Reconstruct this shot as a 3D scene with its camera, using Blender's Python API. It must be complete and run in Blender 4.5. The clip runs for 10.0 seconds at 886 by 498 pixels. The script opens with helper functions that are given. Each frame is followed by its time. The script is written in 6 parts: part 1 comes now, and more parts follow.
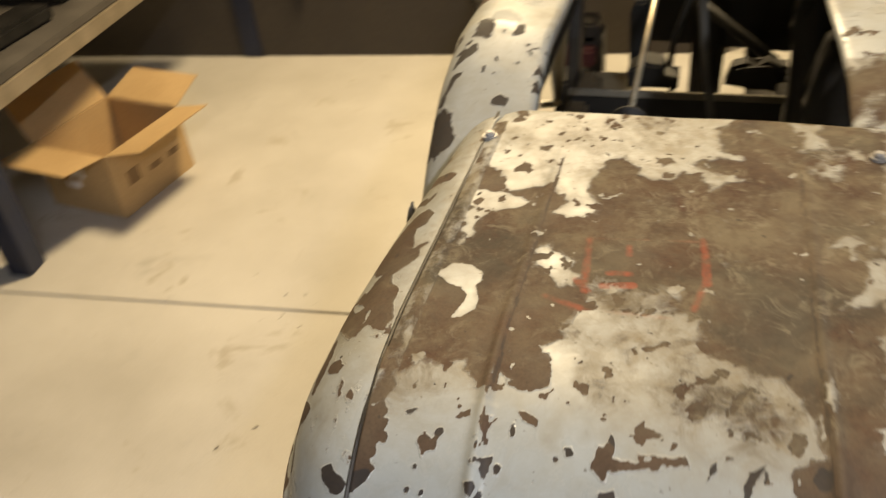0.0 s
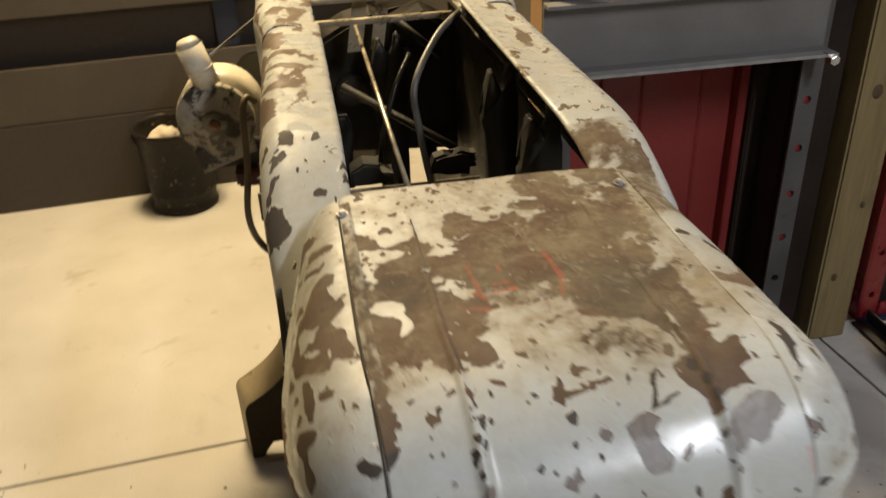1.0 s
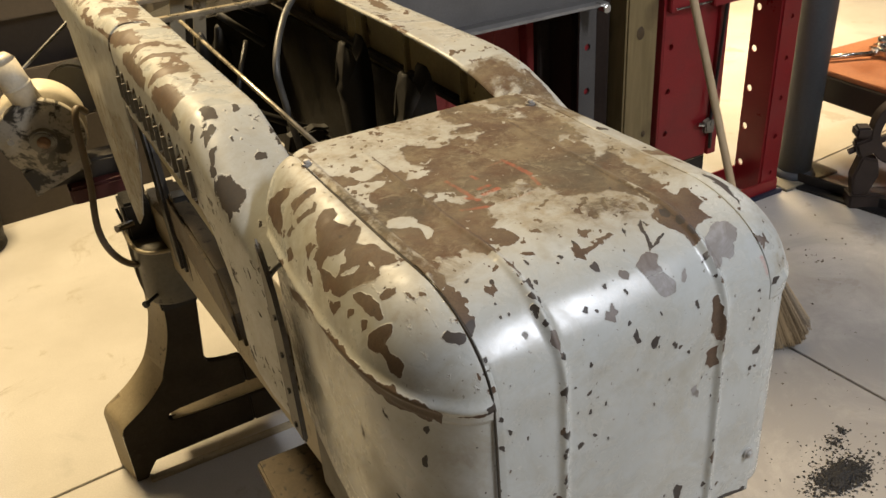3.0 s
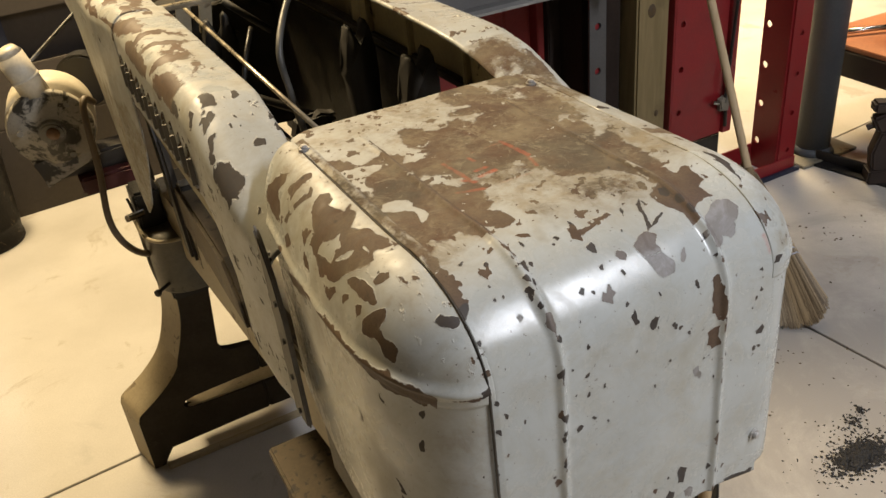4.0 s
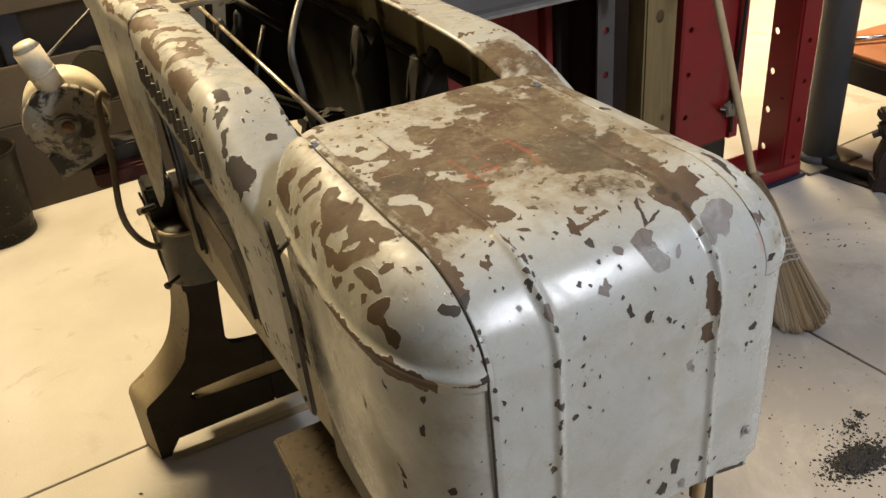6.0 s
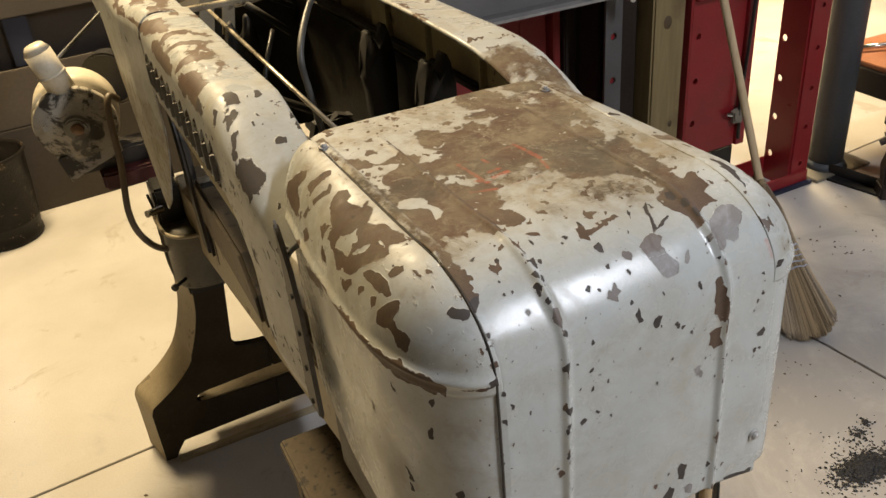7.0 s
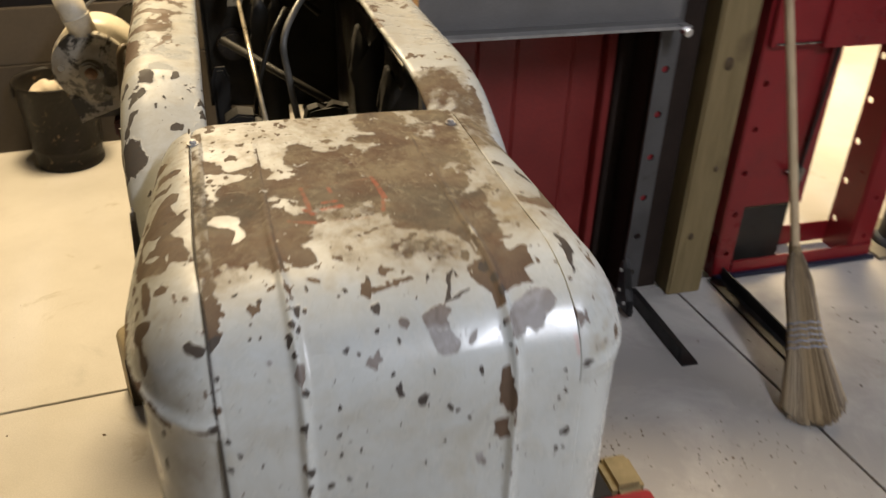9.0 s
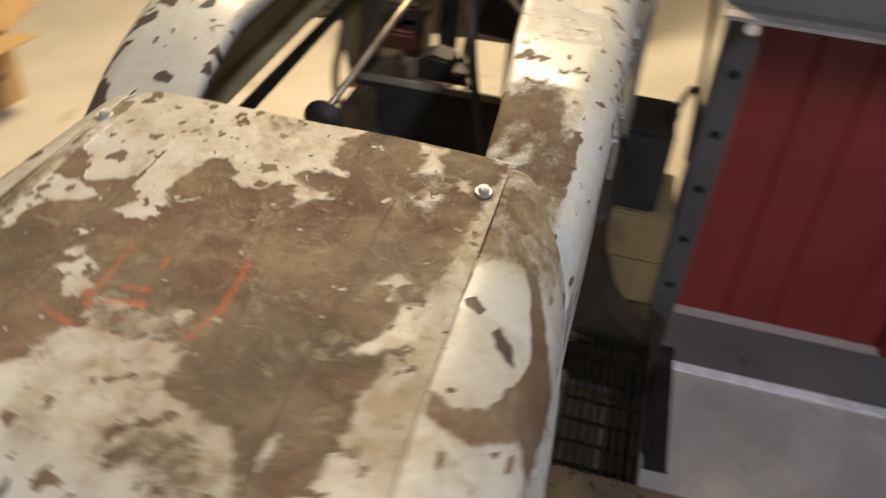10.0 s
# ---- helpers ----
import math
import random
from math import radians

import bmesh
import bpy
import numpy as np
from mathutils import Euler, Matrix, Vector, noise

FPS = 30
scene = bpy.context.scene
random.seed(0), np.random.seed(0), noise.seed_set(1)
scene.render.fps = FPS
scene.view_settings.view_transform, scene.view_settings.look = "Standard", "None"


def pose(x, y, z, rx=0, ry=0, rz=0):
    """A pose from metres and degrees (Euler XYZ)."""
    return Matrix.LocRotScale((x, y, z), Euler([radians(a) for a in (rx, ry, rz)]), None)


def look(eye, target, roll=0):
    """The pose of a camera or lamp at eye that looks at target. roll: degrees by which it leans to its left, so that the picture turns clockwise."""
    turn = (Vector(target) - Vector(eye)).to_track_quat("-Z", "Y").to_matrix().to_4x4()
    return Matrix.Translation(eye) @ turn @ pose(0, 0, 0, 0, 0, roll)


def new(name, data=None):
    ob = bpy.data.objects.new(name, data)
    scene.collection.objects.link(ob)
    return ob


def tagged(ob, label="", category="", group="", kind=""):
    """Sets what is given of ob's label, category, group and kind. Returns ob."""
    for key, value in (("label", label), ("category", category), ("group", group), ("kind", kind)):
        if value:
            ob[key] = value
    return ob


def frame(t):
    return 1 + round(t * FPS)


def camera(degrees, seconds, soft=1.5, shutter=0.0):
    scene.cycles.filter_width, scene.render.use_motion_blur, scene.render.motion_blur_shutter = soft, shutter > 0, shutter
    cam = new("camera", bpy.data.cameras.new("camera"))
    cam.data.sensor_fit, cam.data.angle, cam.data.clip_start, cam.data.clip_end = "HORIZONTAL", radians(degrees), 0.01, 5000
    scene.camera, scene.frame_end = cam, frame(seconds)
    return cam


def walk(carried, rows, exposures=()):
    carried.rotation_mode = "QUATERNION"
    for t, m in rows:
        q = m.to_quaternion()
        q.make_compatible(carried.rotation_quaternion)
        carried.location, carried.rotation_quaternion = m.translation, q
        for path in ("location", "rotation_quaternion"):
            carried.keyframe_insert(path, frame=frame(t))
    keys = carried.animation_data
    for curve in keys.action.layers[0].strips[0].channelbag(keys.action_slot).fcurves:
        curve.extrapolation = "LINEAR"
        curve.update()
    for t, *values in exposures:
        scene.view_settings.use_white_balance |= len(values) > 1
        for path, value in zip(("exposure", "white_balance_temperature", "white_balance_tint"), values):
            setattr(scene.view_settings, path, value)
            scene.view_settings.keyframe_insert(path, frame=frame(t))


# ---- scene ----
cam = camera(55.6, 10.0, shutter=0.5)
PATH = [
    (0, (0.017, -0.578, 1.422), (-0.537, 0.939, 0.242), -6.7),
    (0.2, (-0.017, -0.635, 1.428), (-0.39, 0.982, 0.31), -5.5),
    (0.5, (-0.097, -0.757, 1.47), (-0.133, 0.939, 0.412), -1.8),
    (0.7, (-0.130, -0.789, 1.472), (-0.019, 0.677, 0.617), -2.4),
    (1, (-0.16, -0.745, 1.464), (0.111, 0.977, 0.483), -2.5),
    (1.2, (-0.193, -0.675, 1.444), (0.061, 0.800, 0.637), -4.6),
    (1.4, (-0.239, -0.642, 1.439), (0.084, 1.085, 0.483), -5.4),
    (1.5, (-0.253, -0.634, 1.43), (0.103, 1.08, 0.464), -5.3),
    (1.8, (-0.345, -0.703, 1.450), (0.137, 0.684, 0.593), -3.7),
    (2, (-0.401, -0.744, 1.45), (0.335, 0.812, 0.433), -3.1),
    (2.2, (-0.428, -0.793, 1.456), (0.41, 0.73, 0.467), -2.2),
    (3.5, (-0.37, -0.795, 1.446), (0.372, 0.763, 0.434), -5.8),
    (4, (-0.369, -0.799, 1.444), (0.363, 0.752, 0.415), -6.1),
    (4.5, (-0.375, -0.81, 1.448), (0.351, 0.742, 0.418), -5.9),
    (5, (-0.379, -0.818, 1.45), (0.343, 0.736, 0.419), -5.6),
    (5.5, (-0.378, -0.823, 1.45), (0.344, 0.733, 0.421), -5.5),
    (7, (-0.383, -0.825, 1.451), (0.329, 0.746, 0.438), -5.1),
    (7.5, (-0.402, -0.836, 1.459), (0.33, 0.72, 0.437), -5.6),
    (8, (-0.395, -0.891, 1.471), (0.471, 0.586, 0.437), -1.7),
    (8.2, (-0.360, -0.876, 1.466), (0.379, 0.397, 0.616), 1.2),
    (8.5, (-0.232, -0.925, 1.475), (0.409, 0.682, 0.47), 1.6),
    (8.7, (-0.184, -0.916, 1.47), (0.383, 0.719, 0.468), 1.5),
    (9, (-0.112, -0.86, 1.467), (0.367, 0.782, 0.43), 1.8),
    (9.3, (-0.055, -0.684, 1.434), (0.276, 0.711, 0.520), 6.5),
    (9.5, (0.015, -0.616, 1.444), (0.345, 0.998, 0.311), 8.0),
    (9.7, (0.079, -0.543, 1.420), (0.197, 0.815, 0.404), 6.1),
    (10, (0.215, -0.467, 1.413), (-0.11, 1.067, 0.172), 4.7),
]
walk(cam, [(t, look(eye, target, roll)) for t, eye, target, roll in PATH], [(0, -0.08, 6500, 10), (0.5, -0.12, 6500, 10), (1.5, -0.12, 6500, 10), (2.2, 0.05, 6420, 10.5), (5.5, 0.05, 6400, 11), (8.0, 0.05, 6250, 11), (9.0, 0.0, 6250, 13), (9.5, -0.1, 6250, 15), (10.0, 0.02, 6250, 15)])

# ---- light ----
world = bpy.data.worlds.new("night_room")
scene.world = world
world.use_nodes = True
world.node_tree.nodes["Background"].inputs[0].default_value = (0.9, 0.93, 1.0, 1)
world.node_tree.nodes["Background"].inputs[1].default_value = 0.14


def area_lamp(name, at, to, size, watts, colour, size_y=None):
    data = bpy.data.lights.new(name, "AREA")
    data.energy, data.color, data.size = watts, colour, size
    if size_y:
        data.shape, data.size_y = "RECTANGLE", size_y
    ob = new(name, data)
    ob.matrix_world = look(at, to)
    return ob


WARM, COOL = (1.0, 0.765, 0.43), (0.92, 0.94, 1.0)
area_lamp("warm_lamp_left", (-0.45, 2.15, 3.0), (-0.75, 1.2, 0), 0.6, 176, WARM)
area_lamp("warm_lamp_back", (2.9, 2.75, 2.9), (2.9, 2.74, 0), 1.1, 125, WARM).data.spread = radians(112)
area_lamp("cool_tube", (1.12, -2.0, 2.95), (1.12, -1.99, 0), 0.12, 94, COOL, 1.7)
# added fill for the right-hand floor, not a known fixture of the room
area_lamp("cool_fill_right", (3.9, 0.9, 2.9), (3.0, 0.8, 0), 0.14, 20, COOL, 1.4)

# ---- materials ----


def nodes_of(name):
    m = bpy.data.materials.new(name)
    m.use_nodes = True
    nt = m.node_tree
    return m, nt, nt.nodes["Principled BSDF"]


def node(nt, kind, **values):
    n = nt.nodes.new(kind)
    for key, value in values.items():
        n.inputs[key.replace("_", " ")].default_value = value
    return n


def noise_of(nt, scale, detail=5.0, rough=0.6, distortion=0.0, coord=None):
    n = node(nt, "ShaderNodeTexNoise", Scale=scale, Detail=detail, Roughness=rough, Distortion=distortion)
    nt.links.new((coord or nt.nodes.new("ShaderNodeTexCoord").outputs["Object"]), n.inputs["Vector"])
    return n.outputs["Fac"]


def ramp(nt, fac, lo, hi, a=0.0, b=1.0):
    n = nt.nodes.new("ShaderNodeMapRange")
    n.clamp = True
    for key, value in ((1, lo), (2, hi), (3, a), (4, b)):
        n.inputs[key].default_value = value
    nt.links.new(fac, n.inputs[0])
    return n.outputs[0]


def mix(nt, fac, a, b):
    n = nt.nodes.new("ShaderNodeMix")
    n.data_type = "RGBA"
    for sock, value in ((n.inputs[0], fac), (n.inputs[6], a), (n.inputs[7], b)):
        if isinstance(value, bpy.types.NodeSocket):
            nt.links.new(value, sock)
        elif isinstance(value, tuple):
            sock.default_value = (*value, 1) if len(value) == 3 else value
        else:
            sock.default_value = value
    return n.outputs[2]


def arith(nt, op, a, b=0.0):
    n = nt.nodes.new("ShaderNodeMath")
    n.operation = op
    for sock, value in ((n.inputs[0], a), (n.inputs[1], b)):
        if isinstance(value, bpy.types.NodeSocket):
            nt.links.new(value, sock)
        else:
            sock.default_value = value
    return n.outputs[0]


def bump(nt, bsdf, height, strength, distance):
    n = node(nt, "ShaderNodeBump", Strength=strength, Distance=distance)
    nt.links.new(height, n.inputs["Height"])
    nt.links.new(n.outputs[0], bsdf.inputs["Normal"])


def surface(name, dark, light, rough=0.6, metal=0.0, scale=6.0, grain=90.0, relief=0.25, depth=0.001, stain=None, stain_at=0.62, rough_var=0.15):
    """A worn surface: two colours in broad patches, fine grain, and stains."""
    m, nt, bsdf = nodes_of(name)
    broad, fine = noise_of(nt, scale, 6), noise_of(nt, grain, 4)
    col = mix(nt, ramp(nt, broad, 0.35, 0.65), dark, light)
    col = mix(nt, ramp(nt, fine, 0.3, 0.75, 0.0, 0.35), col, tuple(0.55 * c for c in dark))
    if stain:
        blot = noise_of(nt, scale * 2.3, 8, 0.7, 0.6)
        col = mix(nt, ramp(nt, blot, stain_at, stain_at + 0.06), col, stain)
    nt.links.new(col, bsdf.inputs["Base Color"])
    nt.links.new(ramp(nt, broad, 0.3, 0.7, rough - rough_var, rough + rough_var), bsdf.inputs["Roughness"])
    bsdf.inputs["Metallic"].default_value = metal
    bump(nt, bsdf, fine, relief, depth)
    return m


def peeling_paint(name, paint_a, paint_b, bare_a, bare_b, gloss=0.30):
    """Enamel that has flaked: the mesh's 'bare' value says where, fine noise breaks the edges; 'mark' is red crayon; a
    brown film value holds oily dirt and some painted shade.
    """
    m, nt, bsdf = nodes_of(name)
    geo = nt.nodes.new("ShaderNodeTexCoord").outputs["Object"]

    def value(key):
        n = nt.nodes.new("ShaderNodeAttribute")
        n.attribute_name = key
        return n.outputs["Fac"]

    bare, mark, grime_shade, soot, zinc = (value(k) for k in ("bare", "mark", "grime_shade", "soot", "zinc"))
    edge = noise_of(nt, 130, 6, 0.65, 0.4, geo)
    rag = noise_of(nt, 520, 3, 0.6, 0.0, geo)
    broad = noise_of(nt, 9, 6, 0.65, 0.3, geo)
    mid = noise_of(nt, 42, 7, 0.7, 0.8, geo)
    dust = noise_of(nt, 24, 8, 0.75, 0.2, geo)
    streaks = nt.nodes.new("ShaderNodeMapping")
    streaks.inputs["Scale"].default_value = (60, 60, 5)
    nt.links.new(geo, streaks.inputs[0])
    streak = noise_of(nt, 1.0, 6, 0.7, 0.3, streaks.outputs[0])
    ragged = arith(nt, "ADD", bare, arith(nt, "MULTIPLY", arith(nt, "SUBTRACT", edge, 0.5), 0.8))
    ragged = arith(nt, "ADD", ragged, arith(nt, "MULTIPLY", arith(nt, "SUBTRACT", rag, 0.5), 0.35))
    smear = arith(nt, "ADD", arith(nt, "ADD", bare, arith(nt, "MULTIPLY", arith(nt, "SUBTRACT", edge, 0.5), 1.1)), arith(nt, "MULTIPLY", arith(nt, "SUBTRACT", mid, 0.5), 2.0))
    crisp, worn = ramp(nt, ragged, -0.02, 0.03), ramp(nt, smear, -0.26, 0.32)
    soft = ramp(nt, grime_shade, 0.30, 0.85, 0.0, 0.9)
    flake = arith(nt, "ADD", arith(nt, "MULTIPLY", worn, soft), arith(nt, "MULTIPLY", crisp, arith(nt, "SUBTRACT", 1.0, soft)))
    lip = arith(nt, "MULTIPLY", ramp(nt, ragged, -0.16, -0.02), arith(nt, "SUBTRACT", 1.0, flake))
    fleck = ramp(nt, noise_of(nt, 210, 2, 0.5, 0.0, geo), 0.715, 0.735)
    smudge = noise_of(nt, 13, 9, 0.78, 0.5, geo)
    chip = ramp(nt, noise_of(nt, 75, 2, 0.5, 0.0, geo), 0.735, 0.745)
    paint = mix(nt, ramp(nt, broad, 0.35, 0.65), paint_a, paint_b)
    paint = mix(nt, ramp(nt, mid, 0.5, 0.8, 0.0, 0.45), paint, tuple(c * k for c, k in zip(paint_a, (0.66, 0.60, 0.50))))
    paint = mix(nt, ramp(nt, streak, 0.52, 0.78, 0.0, 0.15), paint, tuple(c * k for c, k in zip(paint_a, (0.62, 0.57, 0.48))))
    paint = mix(nt, arith(nt, "MULTIPLY", lip, 0.22), paint, (0.66, 0.64, 0.58))
    paint = mix(nt, ramp(nt, smudge, 0.44, 0.68, 0.0, 0.55), paint, tuple(c * k for c, k in zip(paint_a, (0.70, 0.60, 0.44))))
    paint = mix(nt, arith(nt, "MULTIPLY", fleck, 0.6), paint, (0.10, 0.078, 0.05))
    film = arith(nt, "MULTIPLY", grime_shade, arith(nt, "ADD", ramp(nt, dust, 0.38, 0.58, 0.32, 0.78), ramp(nt, mid, 0.44, 0.66, 0.0, 0.36)))
    paint = mix(nt, film, paint, mix(nt, ramp(nt, mid, 0.35, 0.65), (0.155, 0.122, 0.070), (0.245, 0.200, 0.125)))
    primer = mix(nt, ramp(nt, mid, 0.35, 0.7), bare_a, bare_b)
    primer = mix(nt, ramp(nt, smudge, 0.50, 0.66, 0.0, 0.55), primer, (0.105, 0.046, 0.024))
    primer = mix(nt, ramp(nt, rag, 0.45, 0.8, 0.0, 0.6), primer, tuple(0.45 * c for c in bare_a))
    primer = mix(nt, arith(nt, "MULTIPLY", ramp(nt, dust, 0.40, 0.60, 0.0, 0.85), grime_shade), primer, (0.190, 0.152, 0.092))
    primer = mix(nt, arith(nt, "MULTIPLY", ramp(nt, broad, 0.48, 0.62, 0.0, 0.7), grime_shade), primer, (0.062, 0.053, 0.036))
    wisp = noise_of(nt, 46, 9, 0.74, 1.1, geo)
    oily = ramp(nt, grime_shade, 0.25, 0.8)
    paint = mix(nt, arith(nt, "MULTIPLY", ramp(nt, wisp, 0.50, 0.64, 0.0, 0.62), oily), paint, (0.135, 0.105, 0.062))
    primer = mix(nt, arith(nt, "MULTIPLY", ramp(nt, wisp, 0.36, 0.47, 0.55, 0.0), oily), primer, (0.255, 0.215, 0.140))
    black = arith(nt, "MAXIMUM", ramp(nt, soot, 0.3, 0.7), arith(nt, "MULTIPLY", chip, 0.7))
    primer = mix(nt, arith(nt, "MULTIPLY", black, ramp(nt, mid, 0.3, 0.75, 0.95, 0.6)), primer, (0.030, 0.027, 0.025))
    primer = mix(nt, arith(nt, "MULTIPLY", zinc, 0.92), primer, mix(nt, ramp(nt, mid, 0.42, 0.62), (0.19, 0.17, 0.15), (0.29, 0.28, 0.27)))
    total = arith(nt, "MAXIMUM", flake, chip)
    col = mix(nt, total, paint, primer)
    waxy = arith(nt, "MULTIPLY", ramp(nt, mark, 0.10, 0.50), ramp(nt, edge, 0.36, 0.62, 0.10, 0.50))
    col = mix(nt, waxy, col, (0.46, 0.095, 0.045))
    nt.links.new(col, bsdf.inputs["Base Color"])
    shine = arith(nt, "ADD", ramp(nt, mid, 0.3, 0.75, gloss - 0.10, gloss + 0.10), ramp(nt, smudge, 0.45, 0.7, 0.0, 0.12))
    dull = arith(nt, "ADD", arith(nt, "MULTIPLY", total, 0.32), arith(nt, "ADD", ramp(nt, grime_shade, 0.0, 0.18, 0.0, 0.16), arith(nt, "MULTIPLY", grime_shade, 0.26)))
    nt.links.new(arith(nt, "ADD", shine, dull), bsdf.inputs["Roughness"])
    height = arith(nt, "SUBTRACT", arith(nt, "MULTIPLY", mid, 0.25), arith(nt, "MULTIPLY", total, 0.8))
    height = arith(nt, "ADD", height, arith(nt, "MULTIPLY", lip, 0.45))
    bump(nt, bsdf, height, 0.5, 0.0016)
    return m


ENAMEL = peeling_paint("flaked_enamel", (0.47, 0.485, 0.46), (0.41, 0.425, 0.405), (0.076, 0.046, 0.027), (0.116, 0.073, 0.041), 0.245)
RAIL = surface("stained_cream", (0.30, 0.25, 0.16), (0.42, 0.36, 0.24), 0.55, 0, 8, 150, 0.3, 0.001, (0.11, 0.075, 0.035), 0.58)
OLIVE = surface("olive_inside", (0.24, 0.205, 0.11), (0.36, 0.31, 0.17), 0.6, 0, 9, 120, 0.3, 0.001, (0.03, 0.025, 0.015), 0.6)
CONCRETE = surface("concrete", (0.45, 0.425, 0.38), (0.57, 0.545, 0.50), 0.62, 0, 1.9, 260, 0.25, 0.0006, (0.39, 0.355, 0.30), 0.59, 0.1)
# cloudy grey dirt, deepened round the heap of chips to paint in weaker light
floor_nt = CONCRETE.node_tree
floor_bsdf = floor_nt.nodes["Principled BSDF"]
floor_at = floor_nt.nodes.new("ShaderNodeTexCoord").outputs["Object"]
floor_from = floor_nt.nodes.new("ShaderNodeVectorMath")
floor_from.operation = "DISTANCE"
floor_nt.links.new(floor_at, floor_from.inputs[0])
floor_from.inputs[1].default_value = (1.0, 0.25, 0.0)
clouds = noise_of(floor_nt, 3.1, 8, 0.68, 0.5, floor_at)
dirt_shade = arith(floor_nt, "ADD", ramp(floor_nt, floor_from.outputs["Value"], 0.50, 1.25, 0.18, -0.24), clouds)
dirt_shaded_floor = mix(floor_nt, ramp(floor_nt, dirt_shade, 0.36, 0.70, 0.0, 0.85), floor_bsdf.inputs["Base Color"].links[0].from_socket, (0.255, 0.240, 0.225))
floor_nt.links.new(dirt_shaded_floor, floor_bsdf.inputs["Base Color"])
JOINT = surface("joint_filler", (0.10, 0.085, 0.065), (0.16, 0.14, 0.11), 0.9)
CAST = surface("oily_cast_iron", (0.025, 0.021, 0.016), (0.055, 0.045, 0.033), 0.5, 0.2, 9, 160, 0.4, 0.0015, (0.10, 0.075, 0.045), 0.64)
CASTPAINT = surface("greyed_casting", (0.17, 0.155, 0.12), (0.27, 0.24, 0.18), 0.6, 0, 8, 150, 0.4, 0.0015, (0.06, 0.045, 0.03), 0.58)
SEAL = surface("grey_seal", (0.085, 0.077, 0.064), (0.145, 0.130, 0.108), 0.6, 0, 14, 160, 0.3, 0.001, (0.05, 0.045, 0.04), 0.58)
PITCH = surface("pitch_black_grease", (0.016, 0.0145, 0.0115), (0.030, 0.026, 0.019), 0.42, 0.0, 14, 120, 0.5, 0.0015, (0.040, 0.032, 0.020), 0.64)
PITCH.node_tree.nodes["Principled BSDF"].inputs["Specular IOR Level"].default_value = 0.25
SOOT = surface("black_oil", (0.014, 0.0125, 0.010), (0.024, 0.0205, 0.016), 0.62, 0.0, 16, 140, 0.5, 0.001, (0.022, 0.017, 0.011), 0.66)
# worn leg casting where lamplight falls, the light put into the colour
LEGLIT = surface("worn_lit_leg_edge", (0.30, 0.245, 0.15), (0.40, 0.33, 0.21), 0.6, 0, 14, 150, 0.4, 0.001, (0.12, 0.09, 0.055), 0.6)
WEBBROWN = surface("oily_brown_casting", (0.075, 0.055, 0.030), (0.145, 0.108, 0.060), 0.65, 0.0, 10, 140, 0.4, 0.001, (0.035, 0.026, 0.016), 0.56)
PAN = surface("greasy_pan", (0.075, 0.068, 0.050), (0.135, 0.118, 0.085), 0.5, 0.1, 12, 140, 0.3, 0.001, (0.03, 0.025, 0.02), 0.58)
# the same leg's front, its shade put into the colour
LEGSHADE = surface("shaded_leg_paint", (0.032, 0.025, 0.017), (0.054, 0.043, 0.030), 0.6, 0, 9, 150, 0.4, 0.0015, (0.045, 0.037, 0.026), 0.58)
LEGSHADE.node_tree.nodes["Principled BSDF"].inputs["Specular IOR Level"].default_value = 0.12
BLACK = surface("black_steel", (0.012, 0.012, 0.012), (0.03, 0.028, 0.027), 0.42, 0.3, 12, 200, 0.3, 0.0008)
CHROME = surface("bright_steel", (0.62, 0.6, 0.57), (0.8, 0.79, 0.76), 0.22, 1.0, 30, 300, 0.1, 0.0004, rough_var=0.08)
SCREW = surface("worn_screw", (0.34, 0.32, 0.29), (0.52, 0.50, 0.47), 0.5, 0.25, 60, 400, 0.3, 0.0004)
BRASS = surface("brass_rod", (0.43, 0.37, 0.26), (0.60, 0.53, 0.40), 0.35, 0.7, 20, 250, 0.2, 0.0006)
GREYSTEEL = surface("grey_paint_steel", (0.150, 0.145, 0.140), (0.200, 0.194, 0.186), 0.5, 0.1, 6, 200, 0.15, 0.0006, (0.09, 0.085, 0.08), 0.66)
DARKSTEEL = surface("dark_grey_steel", (0.062, 0.060, 0.059), (0.098, 0.095, 0.093), 0.6, 0.1, 7, 200, 0.15, 0.0006, (0.04, 0.036, 0.03), 0.62)
RED = surface("red_paint_steel", (0.20, 0.010, 0.014), (0.27, 0.016, 0.020), 0.38, 0.0, 5, 160, 0.15, 0.0008, (0.16, 0.02, 0.018), 0.68)
REDDOOR = surface("red_sheet", (0.205, 0.022, 0.020), (0.265, 0.031, 0.026), 0.55, 0.0, 4, 140, 0.15, 0.0008, (0.14, 0.015, 0.014), 0.66)
BLUE = surface("blue_paint", (0.008, 0.012, 0.032), (0.015, 0.021, 0.05), 0.5, 0.0, 6, 140, 0.2, 0.0008)
PIPE = surface("slate_pipe", (0.06, 0.07, 0.082), (0.09, 0.102, 0.116), 0.65, 0.0, 6, 160, 0.2, 0.0008)
CARD = surface("cardboard", (0.42, 0.28, 0.13), (0.50, 0.345, 0.17), 0.8, 0, 5, 120, 0.2, 0.0008, (0.36, 0.23, 0.10), 0.66)
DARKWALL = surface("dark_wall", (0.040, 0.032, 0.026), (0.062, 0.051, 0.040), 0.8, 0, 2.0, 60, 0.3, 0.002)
COLUMN = surface("dark_column", (0.022, 0.015, 0.012), (0.038, 0.027, 0.021), 0.8, 0, 5, 90, 0.3, 0.001)
COLUMN.node_tree.nodes["Principled BSDF"].inputs["Specular IOR Level"].default_value = 0.15
